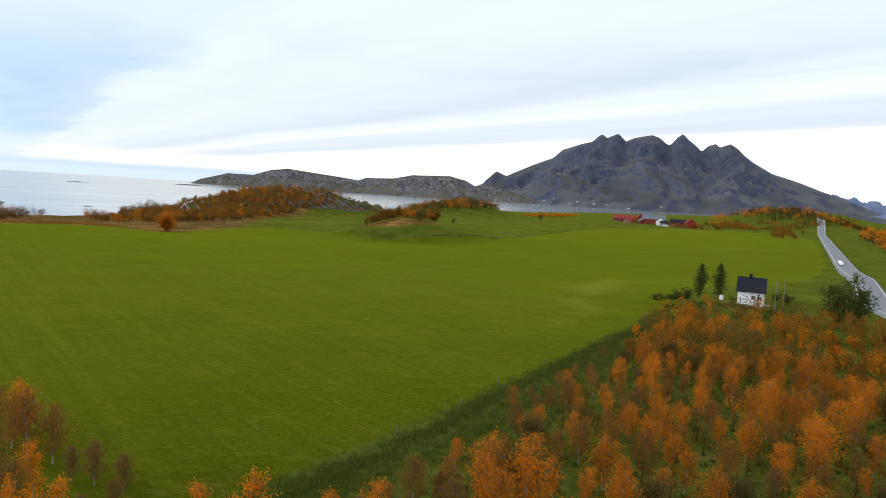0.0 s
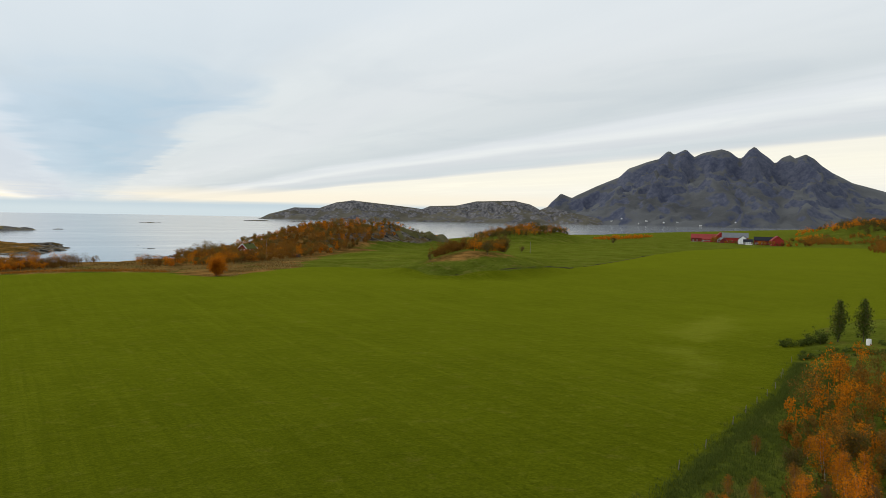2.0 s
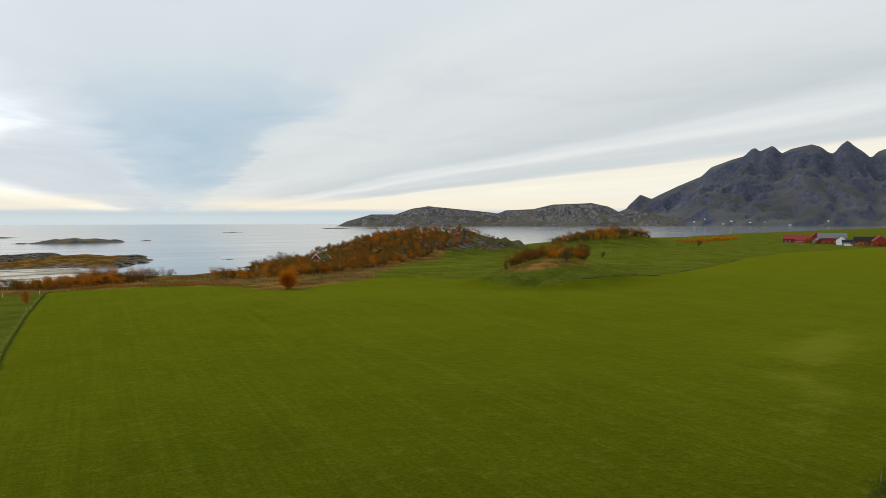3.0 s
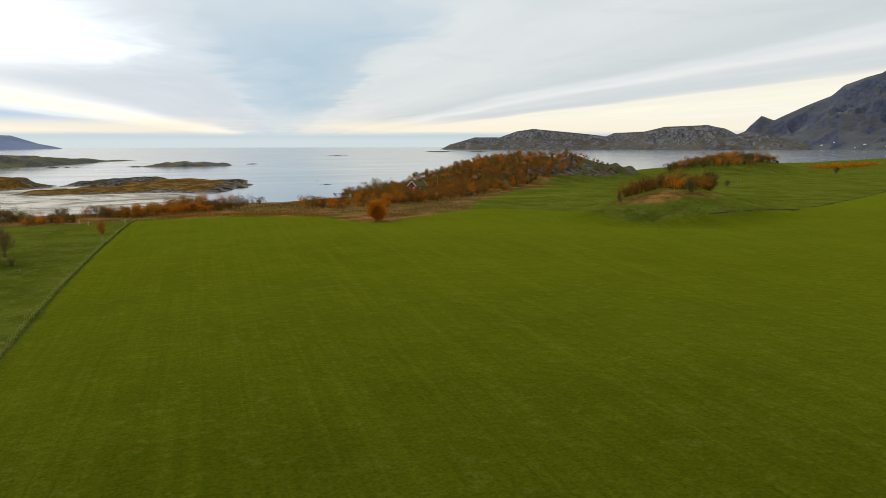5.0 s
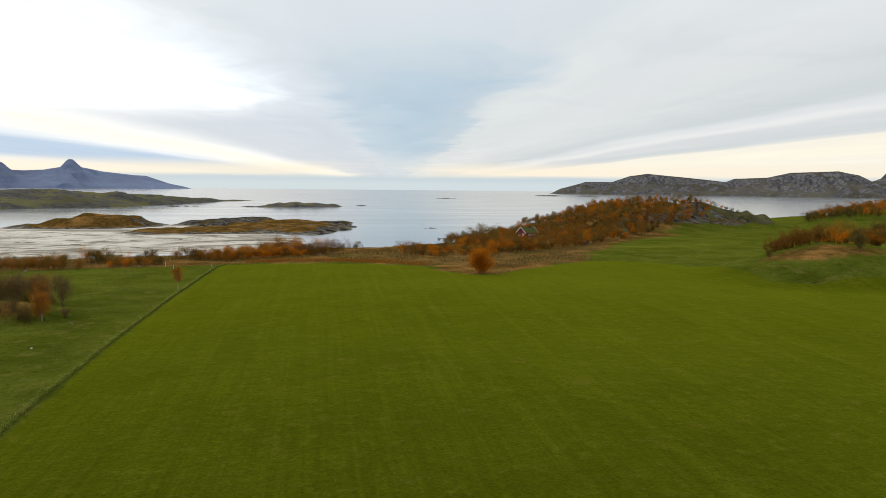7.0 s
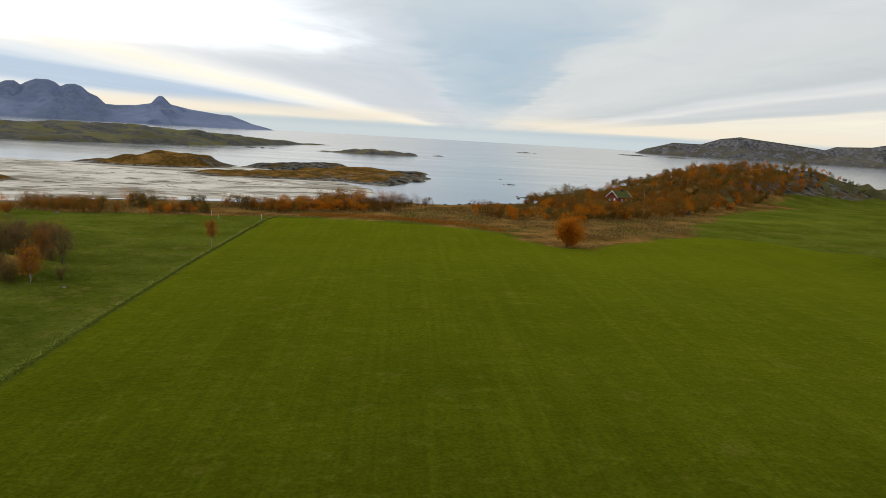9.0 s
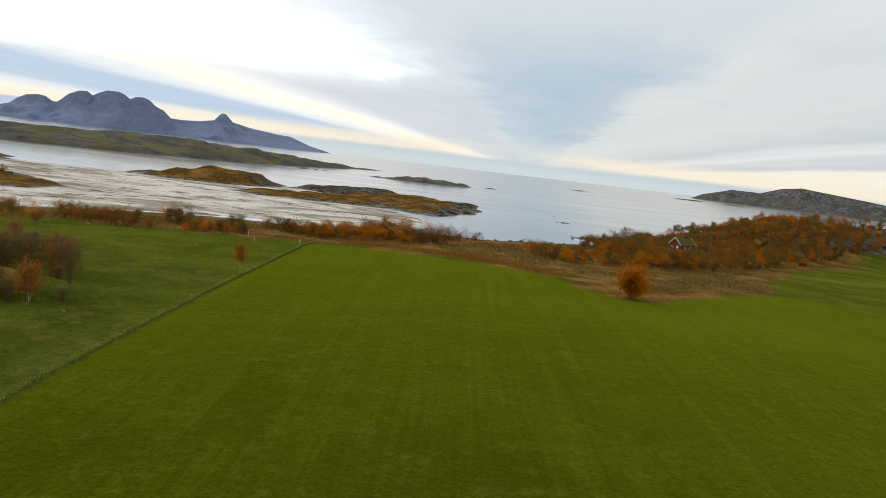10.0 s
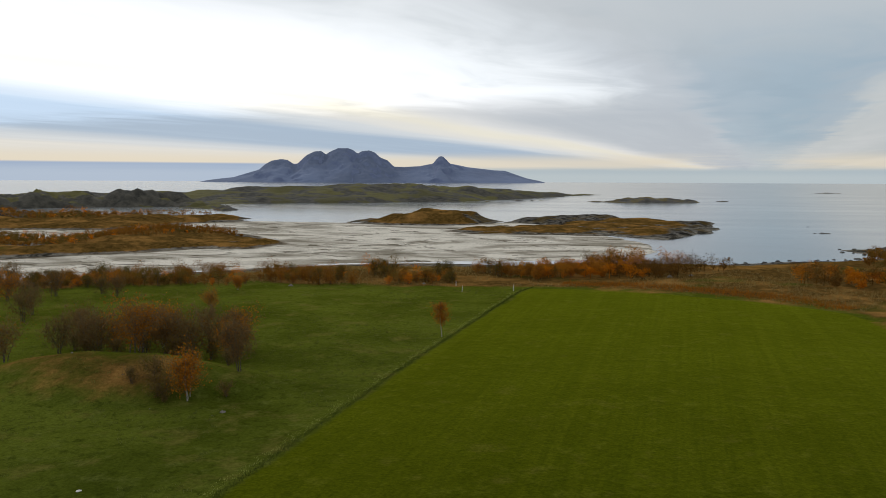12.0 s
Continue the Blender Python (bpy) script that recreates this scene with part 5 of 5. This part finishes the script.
for name, label, wide, deep, wall, rise, wm, rm, x, y, turn in (
    ("barn", "long low red barn with red tiled roof on the farm", 12, 30, 4.0, 4.0, DARK_RED_BOARDS, RED_ROOF, 700, 516, 35),
    ("barn", "red farm outbuilding with steep red tiled roof", 10, 12, 5.5, 5.0, RED_BOARDS, RED_ROOF, 690, 492, -50),
    ("barn", "large red barn with grey-green sheet roof", 14, 24, 5.5, 4.5, RED_BOARDS, GREY_ROOF, 688, 474, 35),
    ("farmhouse", "white farmhouse with dark roof among barns", 8, 10, 4.5, 3.5, WHITE_BOARDS, BLACK_ROOF, 650, 440, -55),
    ("shed", "small red shed with red roof in the farmyard", 7, 9, 3.2, 2.6, RED_BOARDS, RED_ROOF, 672, 494, 20),
    ("shed", "small grey-roofed shed in the farmyard", 6, 8, 3.0, 2.2, DARK_RED_BOARDS, GREY_ROOF, 664, 472, -30),
    ("shed", "low white shed beside the farmhouse", 6, 8, 3.0, 2.0, WHITE_BOARDS, BLACK_ROOF, 640, 428, 35),
    ("shed", "low dark-roofed red shed on the farm", 9, 16, 4.5, 3.0, DARK_RED_BOARDS, BLACK_ROOF, 664, 428, 35),
    ("barn", "bright red barn at the end of the farmyard", 10, 12, 5.0, 4.0, RED_BOARDS, RED_ROOF, 656, 410, -50),
):
    farm = building(name, label, wide, deep, wall, rise, wm, rm, [("-x", -deep * 0.3 + k * deep * 0.2, 1.4, 1.0, 0.9) for k in range(4)], ("-x", deep * 0.42, 1.6, 2.2, WOOD), None, None, category=name)
    farm["group"] = "farm buildings"
    set_down(farm, x, y, turn, 0.3)
thicket("farm_trees", "orange and brown trees among the barns", [(668, 480), (664, 482), (660, 478), (690, 398), (700, 404), (640, 405), (636, 410), (652, 396)], RUST, 7.0, 260, 0.30, 131)
mixed("slope_wood", "wood on the slope beside the farm", scatter([(730, 430), (760, 452), (830, 480), (900, 440), (880, 380), (780, 385)], 4.6, 132, lambda x, y: rough_noise(np.array([x]), np.array([y]), 30, 2)[0] > 0.02), 6.0, 110, 0.36, 133, (0.45, 0.15, 0.4), 30)
mixed("farmyard_bushes", "bushes round the farmyard", along([(650, 470), (640, 425), (640, 395), (690, 395)], 6, 4, 108), 5.0, 90, 0.4, 109)


for x, y, turn in ((1002, 470, 20), (1022, 478, 70), (1034, 462, 40)):
    far_house = building("far_house", "small white house on the far hill", 8, 10, 4.2, 3.2, WHITE_BOARDS, GREY_ROOF, [("-x", -2.5, 1.4, 1.2, 1.2), ("-x", 2.5, 1.4, 1.2, 1.2)], None, None)
    far_house["group"] = "houses on the far hill"
    set_down(far_house, x, y, turn, 0.4)


shore = [v.co.copy() for v in mountain.data.vertices if SEA + 3 < v.co.z < SEA + 30 and 46 < math.degrees(math.atan2(v.co.x, v.co.y)) < 57]
shore.sort(key=lambda p: p.length)
rng, hamlet, spots = random.Random(31), None, []
shore = shore[:900]
rng.shuffle(shore)
for p in shore:
    if len(spots) < 12 and all((p - q).length > 45 for q in spots):
        spots.append(p)
for p in spots:
    m = pose(p.x, p.y, p.z - 0.6, 0, 0, rng.uniform(0, 180))
    if hamlet:
        copy_thing(hamlet, m)
    else:
        hamlet = building("shore_house", "small white house on the far fjord shore", 6, 8, 2.8, 2.4, WHITE_BOARDS, GREY_ROOF, [("-x", -2, 1.2, 1.0, 1.0), ("-x", 2, 1.2, 1.0, 1.0)], None, None)
        hamlet["group"] = "houses along the far shore"
        hamlet.matrix_basis = m


def ribbon(name, label, line, wide, lift, mat, category, thick=0.4, sway=0.0):
    """A road or bank that follows the ground along a smooth line."""
    pts = []
    for (ax, ay), (bx, by) in zip(line, line[1:]):
        steps = max(1, int(math.hypot(bx - ax, by - ay) / 4))
        pts += [(ax + (bx - ax) * k / steps, ay + (by - ay) * k / steps) for k in range(steps)]
    pts = np.array(pts + [line[-1]], float)
    for _ in range(6):
        pts[1:-1] = (pts[:-2] + 2 * pts[1:-1] + pts[2:]) / 4
    way = np.gradient(pts, axis=0)
    way /= np.linalg.norm(way, axis=1, keepdims=True)
    side = np.column_stack([-way[:, 1], way[:, 0]])
    z = height(pts[:, 0], pts[:, 1])
    for _ in range(8):
        z[1:-1] = (z[:-2] + 2 * z[1:-1] + z[2:]) / 4
    form, rows = Form(), []
    for across, drop in ((-1.3, -thick), (-1, 0), (-0.33, 0.05), (0.33, 0.05), (1, 0), (1.3, -thick)):
        p = pts + side * wide / 2 * across
        rows.append(np.column_stack([p, z + lift + drop + sway * rough_noise(p[:, 0], p[:, 1], 3, 3)]))
    n = len(pts)
    form.put(np.concatenate(rows).tolist(), [(r * n + k, r * n + k + 1, (r + 1) * n + k + 1, (r + 1) * n + k) for r in range(len(rows) - 1) for k in range(n - 1)])
    return tagged(form.object(name, mat, None, True), label, category, kind="structure"), pts, z + lift


ROAD = [(120, -400), (160, -60), (166, 20), (172, 52), (194, 73), (228, 87), (270, 105), (349, 142), (512, 217), (610, 262), (1000, 440), (1500, 668), (2100, 940)]
road, road_pts, road_z = ribbon("road", "grey country road running straight towards the mountains", ROAD, 7.0, 0.5, ASPHALT, "road", 0.9)
for off in (-3.1, 3.1):
    n = len(road_pts)
    way = np.gradient(road_pts, axis=0)
    way /= np.linalg.norm(way, axis=1, keepdims=True)
    a, b = road_pts + np.column_stack([-way[:, 1], way[:, 0]]) * (off - 0.08), road_pts + np.column_stack([-way[:, 1], way[:, 0]]) * (off + 0.08)
    verts = np.concatenate([np.column_stack([a, road_z + 0.035]), np.column_stack([b, road_z + 0.035])])
    line = mesh_object("road_marking", verts.tolist(), [(k, k + 1, n + k + 1, n + k) for k in range(n - 1)], ROAD_PAINT)
    tagged(line, "white edge line along the road", "road marking", kind="structure")
EARTH = plain("dark_peaty_earth", (0.045, 0.038, 0.014), 0.95, 2.0, 0.5, relief=0.1)
ribbon("earth_bank", "dark eroded earth bank round the knoll", [(183, 244.5), (190, 242.5), (205, 242.5), (222, 246), (243, 255), (262, 266)], 0.7, 0.12, EARTH, "bank", 0.4, 0.45)
ribbon("ditch_bank", "thin dark ditch across the meadow", [(275, 272), (305, 287), (335, 302), (400, 337)], 0.6, 0.05, EARTH, "ditch", 0.3, 0.35)


def car(label, paint):
    thing = tagged(new("car"), label, "car")
    body = prism([(-2.1, 0.35), (2.1, 0.35), (2.15, 0.75), (1.3, 0.95), (0.6, 1.45), (-1.4, 1.48), (-2.0, 0.98), (-2.15, 0.7)], -0.85, 0.85)
    bmesh.ops.bevel(body, geom=body.edges[:], offset=0.06, segments=2, affect="EDGES")
    shell = part("body", body, paint, thing)
    part("windscreen", prism([(1.22, 0.98), (0.64, 1.40), (0.62, 1.43), (1.30, 0.99)], -0.7, 0.7), GLASS, shell, "dark windscreen")
    for y in (-0.87, 0.86):
        part("side_window", prism([(1.0, 1.0), (0.5, 1.38), (-1.3, 1.40), (-1.7, 1.02)], y, y + 0.012), GLASS, shell, "dark side window")
    for x in (-1.35, 1.35):
        for y in (-0.78, 0.78):
            bm = bmesh.new()
            bmesh.ops.create_cone(bm, cap_ends=True, segments=16, radius1=0.33, radius2=0.33, depth=0.2, matrix=pose(x, y, 0.33, 90))
            part("wheel", bm, CAR_BLACK, thing, "black wheel")
    return thing


first_car = car("white car driving on the country road", CAR_WHITE)
first_car["group"] = "cars on the road"
spots = [(k, side) for k, side in ((int(np.argmin(np.abs(road_pts[:, 0] - x))), s) for x, s in ((352, 1.7), (362, 1.7), (1010, -1.7)))]
poses = []
for k, side in spots:
    dx, dy = road_pts[k + 1] - road_pts[k]
    turn = math.degrees(math.atan2(dy, dx))
    poses.append(pose(road_pts[k][0] - side * math.sin(radians(turn)), road_pts[k][1] + side * math.cos(radians(turn)), road_z[k] + 0.03, 0, 0, turn))
first_car.matrix_basis = poses[0]
for m in poses[1:]:
    copy_thing(first_car, m)


def pole(name, label, high, mat, arm=0.0, thick=0.14):
    thing = tagged(new(name), label, "pole")
    bm = bmesh.new()
    bmesh.ops.create_cone(bm, cap_ends=True, segments=10, radius1=thick, radius2=thick * 0.65, depth=high + 0.6, matrix=Matrix.Translation((0, 0, high / 2 - 0.3)))
    part("post", bm, mat, thing)
    if arm:
        bar = part("crossarm", block(-arm, arm, -0.06, 0.06, high - 0.7, high - 0.55, 0.01), mat, thing, "short wooden crossarm")
        for x in (-arm * 0.8, 0, arm * 0.8):
            bm = bmesh.new()
            bmesh.ops.create_cone(bm, cap_ends=True, segments=8, radius1=0.05, radius2=0.035, depth=0.18, matrix=Matrix.Translation((x, 0, high - 0.46)))
            part("insulator", bm, GLASS, bar, "dark insulator")
    return thing


tall = pole("utility_pole", "grey wooden utility pole beside the house", 7.2, WOOD, 0.0, 0.10)
tall["group"] = "utility poles"
set_down(tall, 161, 79.5, 60)
for x, y, turn in ((165.5, 80, 60), (172, 397, 20), (330, 372, 40)):
    copy_thing(tall, pose(x, y, lay(x, y) - 0.1, 0, 0, turn))
stake = pole("fence_post", "leaning white fence post at the pasture corner", 1.3, WHITE_PAINT, thick=0.06)
stake["group"] = "white fence posts"
stake.matrix_basis = pose(26, 316, lay(26, 316), 8, 6, 0)
for x, y in ((36.5, 320), (22.8, 324)):
    copy_thing(stake, pose(x, y, lay(x, y), 5, -4, 40))

fence_post = pole("fence_post", "grey wooden fence post along the wood's edge", 0.95, WOOD, thick=0.05)
fence_post["group"] = "fence posts along the wood"
edge = along([(48, 57.5), (58, 61.5), (72, 67.5), (82, 71), (99, 77.3), (123.5, 86.2), (150, 98.5)], 6.5, 0.1, 140)
for k, (x, y) in enumerate(edge):
    m = pose(x, y, lay(x, y), 3, -2, 20 * k)
    if k:
        copy_thing(fence_post, m)
    else:
        fence_post.matrix_basis = m

pile = tagged(new("woodpile"), "dark heap of stacked firewood below the cabin", "woodpile")
for k in range(14):
    bm = bmesh.new()
    row = k % 5
    bmesh.ops.create_cone(bm, cap_ends=True, segments=8, radius1=0.28, radius2=0.24, depth=4.0, matrix=pose(0.2 * (k % 3), (row - 2) * 0.6, 0.28 + 0.5 * (k // 5) - 0.06 * abs(row - 2), 0, 90, 3 * (k % 4)))
    part("log", bm, LOG, pile)
set_down(pile, 180, 378, 30)

garden = [
    tree("columnar_tree", "tall narrow dark green tree beside the white house", 111, 8.4, 3.3, GREEN, 1900, 0.15, DARK_BARK, 0.06, 1, 40, 300, 0.45),
    tree("garden_tree", "large dark green willow tree beside the white house", 112, 10.8, 6.4, GREEN, 2800, 0.20, DARK_BARK, 0.08, 4, 40, 500, 0.6),
    tree("garden_shrub", "low dark green garden shrub near the house", 113, 1.8, 2.8, GREEN, 500, 0.16, DARK_BARK, 0.05, 4, 16, 40, category="shrub"),
]
plant(garden, [(166, 99.5, 0, 0.95), (168.5, 96, 0, 1.0), (161, 67, 1, 1.0), (166, 66, 1, 0.85), (163, 101, 2, 0.9), (161.5, 102.5, 2, 0.8), (173, 83, 2, 1.0), (175, 86, 2, 0.8)], "trees and shrubs of the garden", 17)
barrel = tagged(new("water_tank"), "small white plastic tank near the garden trees", "tank")
bm = bmesh.new()
bmesh.ops.create_cone(bm, cap_ends=True, segments=20, radius1=0.45, radius2=0.42, depth=1.1, matrix=Matrix.Translation((0, 0, 0.55)))
bmesh.ops.bevel(bm, geom=bm.edges[:], offset=0.05, segments=2, affect="EDGES")
part("shell", bm, WHITE_PAINT, barrel)
bm = bmesh.new()
bmesh.ops.create_cone(bm, cap_ends=True, segments=16, radius1=0.22, radius2=0.2, depth=0.14, matrix=Matrix.Translation((0, 0, 1.15)))
part("lid", bm, WOOD, barrel, "grey screw lid")
set_down(barrel, 166, 94.0, 0, 0.02)
thicket("garden_hedge", "low dark green hedge patch beside the garden", along([(156, 104.5), (160, 102.5), (164, 100.5)], 0.7, 0.9, 118), GREEN, 1.3, 160, 0.13, 119, 3.0)
thicket("garden_growth", "rough dark green growth around the house", along([(148, 97), (156, 95), (160.5, 90), (162, 82), (158, 74)], 0.5, 1.6, 124) + along([(167, 92), (172, 90)], 0.6, 0.8, 125), GREEN, 0.8, 110, 0.11, 126, 3.2)
blades("edge_grass", "rank dark green grass along the wood's edge", along([(30, 50), (42, 54), (58, 59.5), (72, 65.5), (82, 69.3), (99, 75.6), (123, 84.2), (146, 95)], 0.035, 0.9, 120) + along([(32, 48), (46, 53), (60, 56.5), (76, 63), (86, 66.5), (102, 73), (126, 81), (148, 91)], 0.03, 1.8, 128), GREEN, 0.32, 8, 121)
